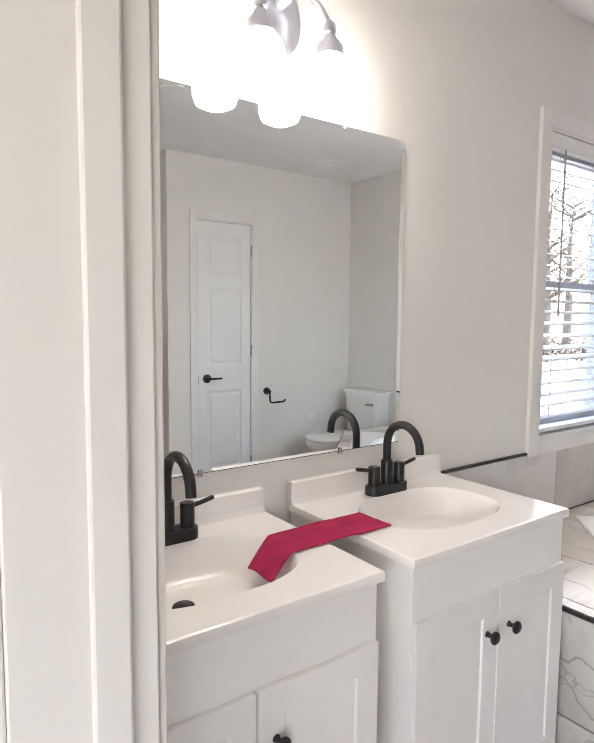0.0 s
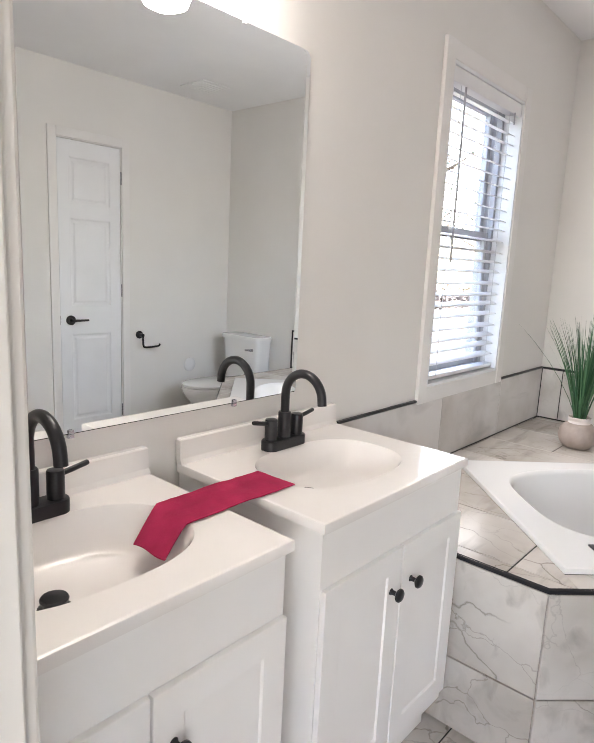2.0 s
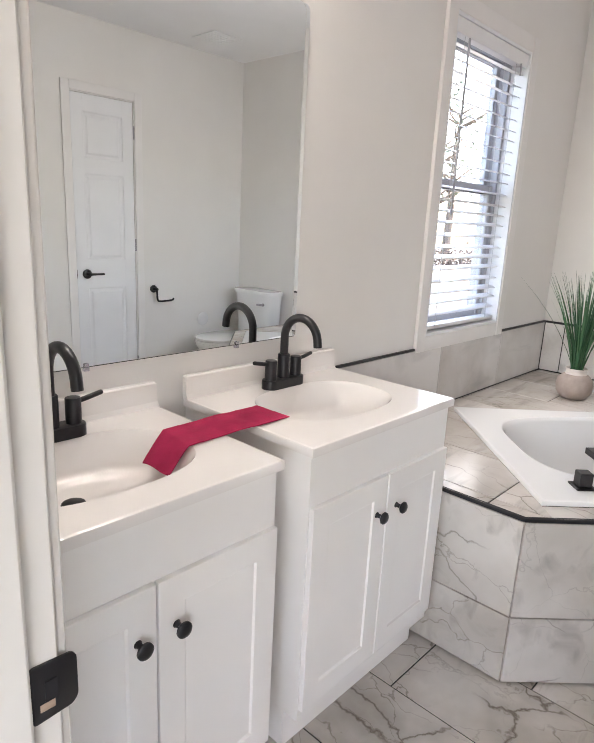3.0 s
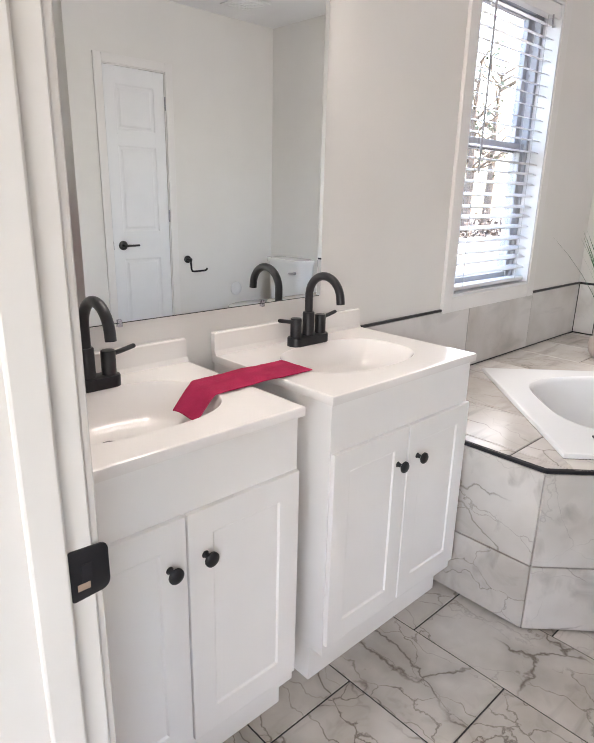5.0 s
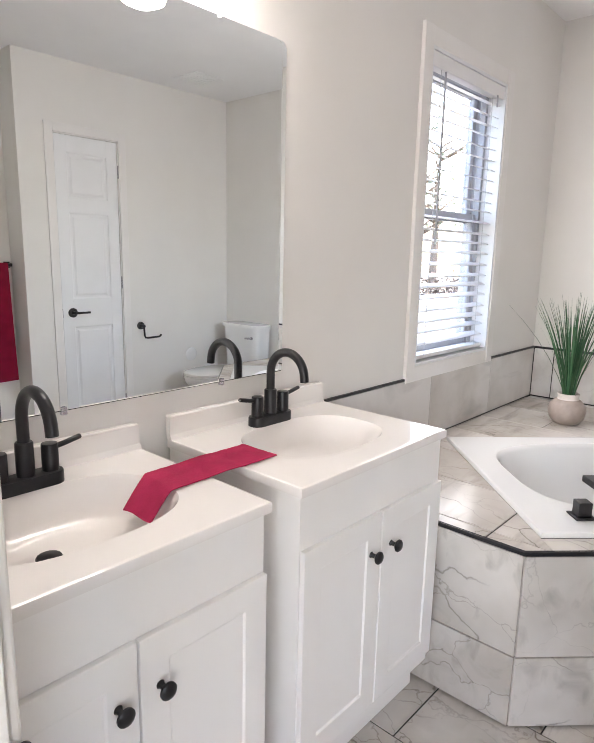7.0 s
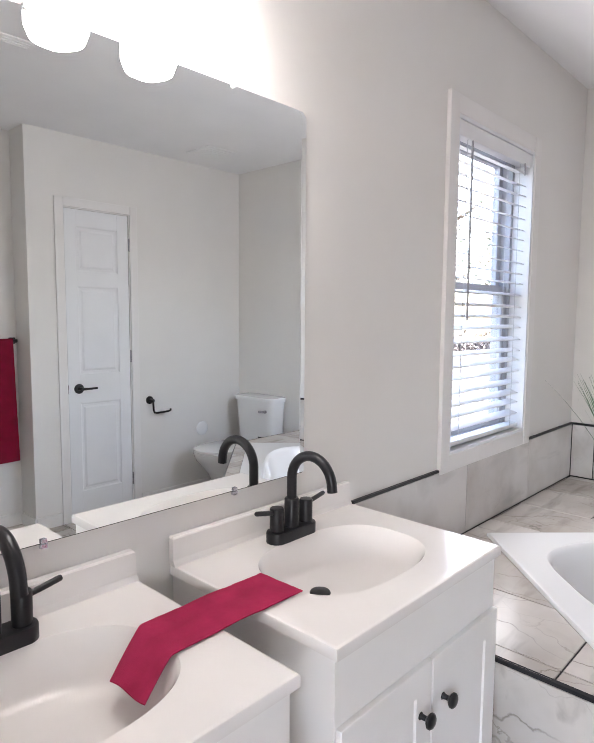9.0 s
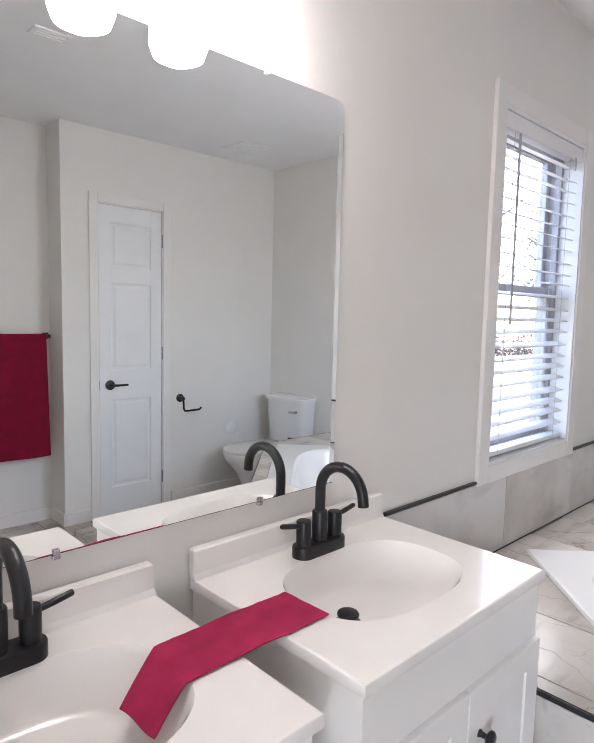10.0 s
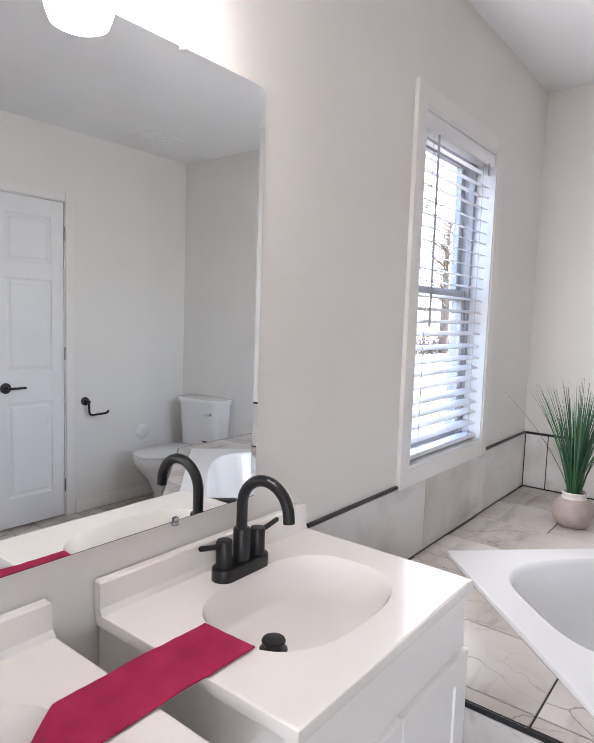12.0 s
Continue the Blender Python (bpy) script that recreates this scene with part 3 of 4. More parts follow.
# ---- vanities ----
def vanity(xc, width, knob_dx):
    """Cabinet with a plain flush apron, two overlaid shaker doors and black knobs."""
    hw = width / 2
    v = thing("vanity_cabinet", (xc, -0.24, 0), "white two-door bathroom vanity cabinet with round black knobs", "cabinet", "pair of vanities")
    x0, x1, yf, yb = xc - hw, xc + hw, -0.480, -0.004
    zt, za = TOP - 0.0265, 0.709
    for a in (x0, x1 - 0.016):
        bm = box(a, a + 0.016, yf, yb, 0.115, zt)
        box(a, a + 0.016, yf + 0.049, yb, 0, 0.1145, bm=bm)
        part("side_panel", bm, CABINET, v)
    part("toe_kick", box(x0 + 0.016, x1 - 0.016, yf + 0.049, yf + 0.065, 0, 0.114), CABINET, v)
    part("bottom_panel", box(x0 + 0.016, x1 - 0.016, yf, yb, 0.115, 0.131), CABINET, v)
    part("apron", box(x0 + 0.016, x1 - 0.016, yf, yf + 0.016, za, zt), CABINET, v)
    bm = box(x0 + 0.0162, x0 + 0.05, yf, yf + 0.018, 0.1315, za)
    box(x1 - 0.05, x1 - 0.0162, yf, yf + 0.018, 0.1315, za, bm=bm)
    box(x0 + 0.05, x1 - 0.05, yf, yf + 0.018, 0.1315, 0.165, bm=bm)
    part("face_frame", bm, CABINET, v)
    # dark board put in as the shade showing through the door gaps
    part("inner_shadow_board", box(x0 + 0.0165, x1 - 0.0165, yf + 0.03, yf + 0.036, 0.1315, za), GROUT, v, "dark board standing in for shade behind the doors")
    z0, z1, w, yd = 0.152, 0.716, 0.058, yf - 0.014
    for s in (-1, 1):
        a, b = (x0 + 0.003, xc - 0.0024) if s < 0 else (xc + 0.0024, x1 - 0.003)

        def ring(i, y):
            return [(a + i, y, z0 + i), (b - i, y, z0 + i), (b - i, y, z1 - i), (a + i, y, z1 - i)]
        rings = [ring(0, yf - 0.0008), ring(0, yd + 0.0018), ring(0.0006, yd + 0.0006), ring(0.0018, yd), ring(w, yd), ring(w + 0.001, yd + 0.0004), ring(w + 0.005, yd + 0.0042)]
        door = part("door", loft(rings, close_end=False), CABINET, v)
        part("panel", box(a + w + 0.0045, b - w - 0.0045, yd + 0.0042, yd + 0.012, z0 + w + 0.0045, z1 - w - 0.0045), CABINET, door)
        part("knob", lathe([(0.0085, 0), (0.006, 0.004), (0.0055, 0.014), (0.012, 0.018), (0.0165, 0.022), (0.0165, 0.026), (0.013, 0.0295), (0.005, 0.031)], (xc + s * knob_dx, yd, 0.613), 24, Matrix.Rotation(radians(90), 4, "X")), BLACK, door, "round matte black knob", True)
    return v


def integrated_sink(x0, x1, bx, drain, y_front=-0.490):
    """Moulded top: slab, sunken oval bowl and low backsplash in one casting."""
    v = thing("integrated_sink", ((x0 + x1) / 2, -0.24, TOP), "glossy off-white cultured marble vanity top with integral bowl", "sink", "pair of vanities")
    n, by, a, b = 96, -0.250, 0.214, 0.154
    z = TOP

    def rect(i, zz):
        return rectangle_ring(x0 + i, x1 - i, y_front + i, -0.004 - i, bx, by, zz, n)
    rings = [rect(0.0, z - 0.023), rect(0, z - 0.005), rect(0.0015, z - 0.0015), rect(0.005, z), rect(0.008, z)]
    rings += [superellipse(bx, by, a + k, b + k, z, 2.7, n) for k in (0.020, 0.013)]
    dx, dy, depth = drain[0] - bx, drain[1] - by, 0.094
    fall = ((0.0, 0.0), (0.012, 0.03), (0.03, 0.10), (0.06, 0.24), (0.10, 0.42), (0.15, 0.61), (0.19, 0.73), (0.225, 0.805), (0.265, 0.855), (0.32, 0.885), (0.42, 0.915), (0.60, 0.95), (0.91, 1.0))
    for u, q in fall:
        rings.append(superellipse(bx + dx * u, by + dy * u, a * (1 - u * 0.95), b * (1 - u * 0.93), z - depth * q, 2.6 - 0.6 * u, n))
    part("basin", loft(rings, close_start=False), CULTURED, v, "", True)
    bs = bmesh.new()
    h = 0.067
    prof = [(x0 - 0.003, -0.004), (x0 - 0.003, -0.022), (x1 - 0.008, -0.022), (x1 - 0.008, -0.004)]
    low = [(x0 - 0.001, -0.004), (x0 - 0.001, -0.025), (x1 - 0.001, -0.025), (x1 - 0.001, -0.004)]
    rings = [[(x, y, z - 0.001) for x, y in low], [(x + (0.003 if x > x0 + 0.3 else 0), y + (0.001 if y < -0.01 else 0), z + 0.014) for x, y in prof], [(x, y, z + h - 0.004) for x, y in prof],
             [(x - (0.003 if x > x0 + 0.3 else -0.003), y + (0.004 if y < -0.01 else 0), z + h) for x, y in prof]]
    part("backsplash", loft(rings), CULTURED, v)
    part("drain", lathe([(0.0285, -0.002), (0.0285, 0.003), (0.026, 0.0055), (0.0185, 0.007), (0.0175, 0.013), (0.0235, 0.0165), (0.0245, 0.020), (0.0225, 0.0235), (0.004, 0.0265)], (*drain, z - depth), 28), BLACK, v, "black pop-up drain stopper", True)
    return v


vanity(-0.416, 0.612, 0.0415)
vanity(0.307, 0.612, 0.0450)
integrated_sink(-0.720, -0.096, -0.408, (-0.452, -0.258))
integrated_sink(-0.006, 0.628, 0.312, (0.244, -0.234))


def faucet(x):
    """Centerset faucet: oval deck plate, two lever handles, high arc spout."""
    f = thing("basin_faucet", (x, -0.078, TOP), "matte black centerset faucet with high arc spout and two levers", "faucet", "pair of faucets")
    y, z = -0.078, TOP
    n = 40

    def oval(a, r, zz):
        out = []
        for i in range(n):
            w = 2 * math.pi * i / n
            out.append((x + (a if math.cos(w) > 0 else -a) + r * math.cos(w), y + r * math.sin(w), zz))
        return out
    part("deck_plate", loft([oval(0.052, 0.027, z), oval(0.052, 0.027, z + 0.024), oval(0.052, 0.0255, z + 0.027), oval(0.052, 0.02, z + 0.028)]), BLACK, f, "", True)
    part("collar", lathe([(0.0185, 0.027), (0.0185, 0.098), (0.0165, 0.101), (0.014, 0.101)], (x, y, z), 24), BLACK, f, "", True)
    pts = [(x, y, z + 0.098), (x, y, z + 0.13)]
    for i in range(19):
        w = radians(180 - 168 * i / 18)
        pts.append((x, y - 0.066 - 0.066 * math.cos(w), z + 0.152 + 0.066 * math.sin(w)))
    pts.append((x, y - 0.1335, z + 0.142))
    part("spout", tube(pts, 0.0125, 18), BLACK, f, "", True)
    for s in (-1, 1):
        hx = x + s * 0.053
        h = part("handle", lathe([(0.0175, 0.027), (0.0175, 0.084), (0.016, 0.0865), (0.010, 0.087)], (hx, y, z), 24), BLACK, f, "", True)
        part("lever", tube([(hx + s * 0.012, y, z + 0.076), (hx + s * 0.035, y, z + 0.080), (hx + s * 0.068, y, z + 0.087), (hx + s * 0.071, y, z + 0.0875)], [0.006, 0.006, 0.006, 0.0045], 12), BLACK, h, "", True)
    return f


faucet(-0.411)
faucet(0.310)


# ---- runner towel bridging the tops ----
def runner():
    bm = bmesh.new()
    nu, nv = 60, 12
    top, bottom = [], []
    for i in range(nu + 1):
        u = i / nu
        a, b = [], []
        for j in range(nv + 1):
            w = j / nv
            if u < 0.78:
                q = u / 0.78
                x = 0.098 - 0.295 * q + 0.005 * w - 0.019 * w * q
                y = -0.190 + 0.006 * q * (1 - q) - 0.119 * w + 0.003 * q * (1 - q) * math.sin(7 * q + 2 * w)
                z = TOP + 0.003 + 0.004 * math.sin(math.pi * min(1, max(0, (q - 0.33) / 0.34))) * (0.6 + 0.4 * math.sin(3 * w))
                z += 0.0022 * max(0, noise.noise((x * 38, y * 42, 0.3)))
            else:
                q = (u - 0.78) / 0.22
                x = -0.197 - 0.014 * w - (0.089 - 0.022 * w) * q
                y = -0.190 - 0.119 * w - (0.052 - 0.028 * w) * q
                z = TOP + 0.003 - 0.041 * q ** 1.2 + 0.003 * q * math.sin(6 * w)
            a.append(bm.verts.new((x, y, z + 0.0026)))
            b.append(bm.verts.new((x, y, z)))
        top.append(a)
        bottom.append(b)
    for rows in (top, bottom):
        for i in range(nu):
            for j in range(nv):
                bm.faces.new((rows[i][j], rows[i + 1][j], rows[i + 1][j + 1], rows[i][j + 1]))
    for i in range(nu):
        for j in (0, nv):
            bm.faces.new((top[i][j], top[i + 1][j], bottom[i + 1][j], bottom[i][j]))
    for j in range(nv):
        for i in (0, nu):
            bm.faces.new((top[i][j], top[i][j + 1], bottom[i][j + 1], bottom[i][j]))
    tagged(mesh_object("hand_towel", bm, TOWEL, True), "folded crimson hand towel laid across both vanity tops", "towel")


runner()

# ---- tub deck carcass and corner tub ----
DX0, DY1 = 0.647, -0.742
FRONT = DX0 + DY1                       # x + y on the diagonal front
DYE = FRONT - (XR + DY1)                # far end of the deck
C1 = (XR + DY1, DYE)
deck_poly = [(DX0, 0.0), (DX0, DY1), C1, (XR, DYE), (XR, 0.0)]
inset_poly = [(DX0 + 0.01, -0.001), (DX0 + 0.01, DY1 + 0.006), (C1[0] + 0.006, C1[1] + 0.01), (XR - 0.001, DYE + 0.01), (XR - 0.001, -0.001)]
TA, TB = 1.503, 3.68                    # tub ends, as x - y
TF, TK = 0.016, 1.328                     # tub front and back, as x + y
deck = thing("tub_deck", (1.4, -0.9, 0), "raised marble-tiled tub surround with black metal edge trim", "tub surround", kind="structure")


def tub_uv(u, v, z):
    """u = x - y, v = x + y, both from the tub's middle."""
    U, V = u * math.sqrt(2) + (TA + TB) / 2, v * math.sqrt(2) + (TF + TK) / 2
    return ((U + V) / 2, (V - U) / 2, z)


HL, HW = (TB - TA) / 2 / math.sqrt(2), (TK - TF) / 2 / math.sqrt(2)
carc = bmesh.new()
lo, hi = [carc.verts.new((x, y, 0.0)) for x, y in inset_poly], [carc.verts.new((x, y, DECK - 0.003)) for x, y in inset_poly]
for i in range(5):
    carc.faces.new((lo[i], lo[(i + 1) % 5], hi[(i + 1) % 5], hi[i]))
hole = [carc.verts.new(tub_uv(a * (HL - 0.05), b * (HW - 0.05), DECK - 0.003)) for a, b in ((-1, 1), (-1, -1), (1, -1), (1, 1))]
for f in ((hi[0], hi[1], hole[1], hole[0]), (hi[1], hi[2], hole[2], hole[1]), (hi[2], hi[3], hole[3], hole[2]), (hi[3], hi[4], hole[0], hole[3]), (hi[4], hi[0], hole[0])):
    carc.faces.new(f)
part("backer", carc, GROUT, deck)

tub = thing("bathtub", tub_uv(0, 0, DECK), "white acrylic drop-in tub set cornerwise in the tiled deck", "bathtub")
n = 120
RZ = DECK + 0.016


def tub_ring(a, b, z, power, cu=0.0, cv=0.0):
    return [tub_uv(p[0], p[1], z) for p in superellipse(cu, cv, a, b, z, power, n)]


def tub_rect(i, z):
    return [tub_uv(p[0], p[1], z) for p in rectangle_ring(-HL + i, HL - i, -HW + i, HW - i, 0, 0.02, z, n)]


rings = [tub_rect(0, DECK + 0.001), tub_rect(0, RZ - 0.006), tub_rect(0.003, RZ - 0.001), tub_rect(0.009, RZ), tub_rect(0.013, RZ), tub_ring(HL - 0.101, HW - 0.101, RZ, 3.6, 0, 0.02)]
rings += [tub_ring(HL - 0.105, HW - 0.105, RZ, 3.6, 0, 0.02), tub_ring(HL - 0.112, HW - 0.112, RZ - 0.004, 3.6, 0, 0.02), tub_ring(HL - 0.12, HW - 0.12, RZ - 0.02, 3.6, 0, 0.02),
          tub_ring(HL - 0.17, HW - 0.16, RZ - 0.20, 3.4, 0, 0.02), tub_ring(HL - 0.22, HW - 0.19, RZ - 0.36, 3.2, 0, 0.02), tub_ring(HL - 0.27, HW - 0.23, RZ - 0.42, 3.0, 0, 0.02), tub_ring(0.05, 0.03, RZ - 0.435, 2, 0, 0.02)]
part("rim", loft(rings[:7], close_start=False, close_end=False), ACRYLIC, tub, "", True)
part("basin", loft(rings[6:], close_start=False), ACRYLIC, tub, "", True)


def tub_handle(u, v):
    """Square black deck-mounted valve handle."""
    h = thing("tub_faucet_handle", tub_uv(u, v, RZ), "square matte black tub handle on the rim", "faucet", "tub filler")
    m = Matrix.Translation(tub_uv(u, v, 0)) @ Matrix.Rotation(radians(-45), 4, "Z")
    for nm, b in (("escutcheon", (-0.032, 0.032, -0.032, 0.032, RZ, RZ + 0.006, 0.0015)), ("grip", (-0.021, 0.021, -0.021, 0.021, RZ + 0.006, RZ + 0.052, 0.003))):
        bm = box(*b)
        bm.transform(m)
        part(nm, bm, BLACK, h)


hu, hv = ((0.962 + 0.791) - (TA + TB) / 2) / math.sqrt(2), ((0.962 - 0.791) - (TF + TK) / 2) / math.sqrt(2)
tub_handle(hu, hv)
tub_handle(hu + 0.20, hv)
sp = thing("tub_spout", tub_uv(hu + 0.10, hv, RZ), "matte black deck-mounted tub spout on the rim", "faucet", "tub filler")
m = Matrix.Translation(tub_uv(hu + 0.10, hv, 0)) @ Matrix.Rotation(radians(-45), 4, "Z")
for nm, b in (("base", (-0.03, 0.03, -0.03, 0.03, RZ, RZ + 0.006, 0.0015)), ("riser", (-0.02, 0.02, -0.015, 0.015, RZ + 0.006, RZ + 0.075, 0.003)), ("outlet", (-0.02, 0.02, 0.0155, 0.16, RZ + 0.053, RZ + 0.075, 0.003))):
    bm = box(*b)
    bm.transform(m)
    part(nm, bm, BLACK, sp)

# ---- potted grass ----
plant = thing("potted_grass", (2.10, -0.372, DECK), "artificial green grass in a round clay pot on the deck", "potted plant")
part("pot", lathe([(0.045, 0), (0.058, 0.004), (0.080, 0.030), (0.087, 0.062), (0.082, 0.095), (0.062, 0.118), (0.050, 0.124)], (2.10, -0.372, DECK), 36), POT, plant, "", True)
part("neck", lathe([(0.051, 0.1235), (0.047, 0.134), (0.052, 0.150), (0.050, 0.153), (0.043, 0.150), (0.041, 0.138)], (2.10, -0.372, DECK), 36), POTNECK, plant, "paler glazed neck", True)
part("soil", lathe([(0.0405, 0.134), (0.0405, 0.141), (0.02, 0.144)], (2.10, -0.372, DECK), 24), SOIL, plant)
rnd = random.Random(4)
bm = bmesh.new()
for i in range(150):
    az, lean = rnd.uniform(0, 2 * math.pi), abs(rnd.gauss(0.0, 0.11)) + 0.02
    if rnd.random() < 0.10:
        lean += rnd.uniform(0.05, 0.13)
    L = rnd.uniform(0.34, 0.52) * (1 - 0.28 * lean)
    r0 = rnd.uniform(0, 0.026)
    base = Vector((2.10 + r0 * math.cos(az), -0.372 + r0 * math.sin(az), DECK + 0.14))
    side = Vector((-math.sin(az + rnd.uniform(-1, 1)), math.cos(az + rnd.uniform(-1, 1)), 0)).normalized()
    prev = None
    for k in range(6):
        q = k / 5
        bend = lean * (q + 0.75 * q * q)
        p = base + Vector((math.cos(az) * bend * L, math.sin(az) * bend * L, L * q * (1 - 0.15 * lean * q)))
        w = (0.0034 * (1 - q ** 1.6) + 0.0004)
        pair = (bm.verts.new(p - side * w), bm.verts.new(p + side * w + Vector((0, 0, 0.0003))))
        if prev:
            bm.faces.new((prev[0], prev[1], pair[1], pair[0]))
        prev = pair
blades = part("grass_blades", bm, blade_mat, plant, "slender green blades")
tagged(blades, kind="stuff")

# ---- closet door, toilet corner ----
cd = thing("door_2", ((CD0 + CD1) / 2, YC, 0), "narrow white panelled closet door, closed, with black lever", "door", kind="structure")


def panel_door(x0, x1, z1, yf, parent):
    st = 0.085
    cuts = ((0.20, 0.82), (1.02, 1.62), (1.72, z1 - 0.11))
    bm = box(x0, x0 + st, yf - 0.035, yf, 0.01, z1, 0.001)
    box(x1 - st, x1, yf - 0.035, yf, 0.01, z1, 0.001, bm=bm)
    edges = [0.01] + [c for pair in cuts for c in pair] + [z1]
    for a, b in zip(edges[0::2], edges[1::2]):
        box(x0 + st, x1 - st, yf - 0.0345, yf - 0.0002, a, b, bm=bm)
    leaf = part("door_leaf", bm, DOORWHITE, parent)
    for a, b in cuts:
        p, q = x0 + st, x1 - st
        def rr(i, y):
            return [(p + i, y, a + i), (q - i, y, a + i), (q - i, y, b - i), (p + i, y, b - i)]
        part("door_panel", loft([rr(0.0, yf - 0.030), rr(0.0, yf - 0.004), rr(0.010, yf - 0.008), rr(0.022, yf - 0.008), rr(0.036, yf - 0.003)]), DOORWHITE, leaf)
    return leaf


leaf = panel_door(CD0 + 0.003, CD1 - 0.003, CDZ - 0.003, YC - 0.004, cd)
part("jamb", box(CD0 - 0.012, CD0, YC - 0.1, YC, 0, CDZ + 0.012), TRIM2, cd)
part("jamb", box(CD1, CD1 + 0.012, YC - 0.1, YC, 0, CDZ + 0.012), TRIM2, cd)
part("head", box(CD0, CD1, YC - 0.1, YC, CDZ, CDZ + 0.012), TRIM2, cd)
for b in ((CD0 - 0.066, CD0 - 0.006, 0, CDZ + 0.066), (CD1 + 0.006, CD1 + 0.066, 0, CDZ + 0.066), (CD0 - 0.006, CD1 + 0.006, CDZ + 0.006, CDZ + 0.066)):
    bm = box(b[0], b[1], YC, YC + 0.012, b[2], b[3], 0.003)
    part("casing", bm, TRIM2, cd)
LX, LZ = CD0 + 0.077, 0.922
lev = part("lever_set", lathe([(0.034, 0), (0.034, 0.008), (0.030, 0.011), (0.013, 0.012), (0.011, 0.045), (0.008, 0.048)], (LX, YC - 0.004, LZ), 28, Matrix.Rotation(radians(-90), 4, "X")), BLACK, cd, "matte black lever handle", True)
part("lever", tube([(LX, YC + 0.038, LZ), (LX + 0.05, YC + 0.040, LZ), (LX + 0.112, YC + 0.040, LZ)], [0.010, 0.008, 0.0075], 12), BLACK, lev, "", True)
for z in (0.22, 1.13, 1.93):
    part("hinge", tube([(CD1, YC + 0.004, z - 0.045), (CD1, YC + 0.004, z + 0.045)], 0.005, 8), CHROME, cd)
part("latch_edge", box(CD0 - 0.001, CD0 + 0.005, YC - 0.006, YC - 0.003, LZ - 0.03, LZ + 0.03), BLACK, cd)

tp = thing("paper_holder", (1.69, YC, 0.79), "matte black open-arm toilet paper holder, empty", "paper holder")
part("rosette", lathe([(0.030, 0), (0.030, 0.008), (0.013, 0.012), (0.013, 0.055), (0.008, 0.058)], (1.688, YC, 0.790), 24, Matrix.Rotation(radians(-90), 4, "X")), BLACK, tp, "", True)
part("arm", tube([(1.688 + a, YC + 0.05, 0.790 + c) for a, c in ((0, 0.003), (0.005, -0.075), (0.013, -0.092), (0.035, -0.096), (0.135, -0.094), (0.153, -0.088), (0.157, -0.075))], 0.0078, 10), BLACK, tp, "", True)

disc = thing("wall_plate", (2.18, YC, 0.53), "small round white cover plate on the wall by the toilet", "wall plate")
part("cover", lathe([(0.058, 0), (0.058, 0.004), (0.050, 0.010), (0.02, 0.013)], (2.18, YC, 0.51), 32, Matrix.Rotation(radians(-90), 4, "X")), PORCELAIN, disc, "", True)


def toilet():
    """Two-piece toilet, tank against the east wall, bowl towards -x."""
    yc = -2.375
    t = thing("toilet", (2.2, yc, 0), "white two-piece toilet with lid closed beside the tub", "toilet")

    def rr(x0, x1, hy, z, power=6):
        return [(p[0], p[1], z) for p in superellipse((x0 + x1) / 2, yc, (x1 - x0) / 2, hy, z, power, 48)]
    xb = XR - 0.015
    tank = part("tank", loft([rr(xb - 0.165, xb, 0.182, 0.40), rr(xb - 0.175, xb, 0.190, 0.43), rr(xb - 0.19, xb, 0.213, 0.747), rr(xb - 0.19, xb, 0.213, 0.754)]), PORCELAIN, t, "", True)
    part("tank_lid", loft([rr(xb - 0.203, xb + 0.004, 0.225, 0.755), rr(xb - 0.205, xb + 0.004, 0.227, 0.780), rr(xb - 0.200, xb + 0.002, 0.222, 0.788), rr(xb - 0.15, xb - 0.04, 0.17, 0.790)]), PORCELAIN, t, "", True)
    part("flush_lever", tube([(xb - 0.192, yc + 0.165, 0.685), (xb - 0.205, yc + 0.165, 0.685), (xb - 0.207, yc + 0.155, 0.684), (xb - 0.208, yc + 0.10, 0.680)], [0.012, 0.012, 0.009, 0.007], 12), CHROME, tank, "chrome flush lever", True)
    part("emblem", box(xb - 0.178, xb - 0.168, yc + 0.06, yc + 0.12, 0.462, 0.474), BLACK, tank, "small dark maker's mark")
    x0, x1 = 1.855, xb - 0.16
    part("bowl", loft([rr(x0 + 0.16, x1, 0.105, 0.0, 3), rr(x0 + 0.17, x1, 0.10, 0.12, 3), rr(x0 + 0.11, x1, 0.13, 0.24, 2.6), rr(x0 + 0.02, x1, 0.178, 0.34, 2.4), rr(x0, x1, 0.186, 0.375, 2.3), rr(x0, x1, 0.186, 0.392, 2.3)]), PORCELAIN, t, "", True)
    part("seat", loft([rr(x0 - 0.004, x1 - 0.03, 0.19, 0.394, 2.3), rr(x0 - 0.004, x1 - 0.03, 0.19, 0.410, 2.3), rr(x0 + 0.004, x1 - 0.036, 0.183, 0.413, 2.3)]), PORCELAIN, t, "", True)
    part("lid", loft([rr(x0 - 0.002, x1 - 0.02, 0.188, 0.417, 2.3), rr(x0 - 0.002, x1 - 0.02, 0.188, 0.432, 2.3), rr(x0 + 0.02, x1 - 0.04, 0.168, 0.438, 2.3)]), PORCELAIN, t, "", True)
    part("pedestal_deck", loft([rr(x1 - 0.03, xb, 0.16, 0.30, 5), rr(x1 - 0.03, xb, 0.18, 0.399, 5)]), PORCELAIN, t, "", True)


toilet()

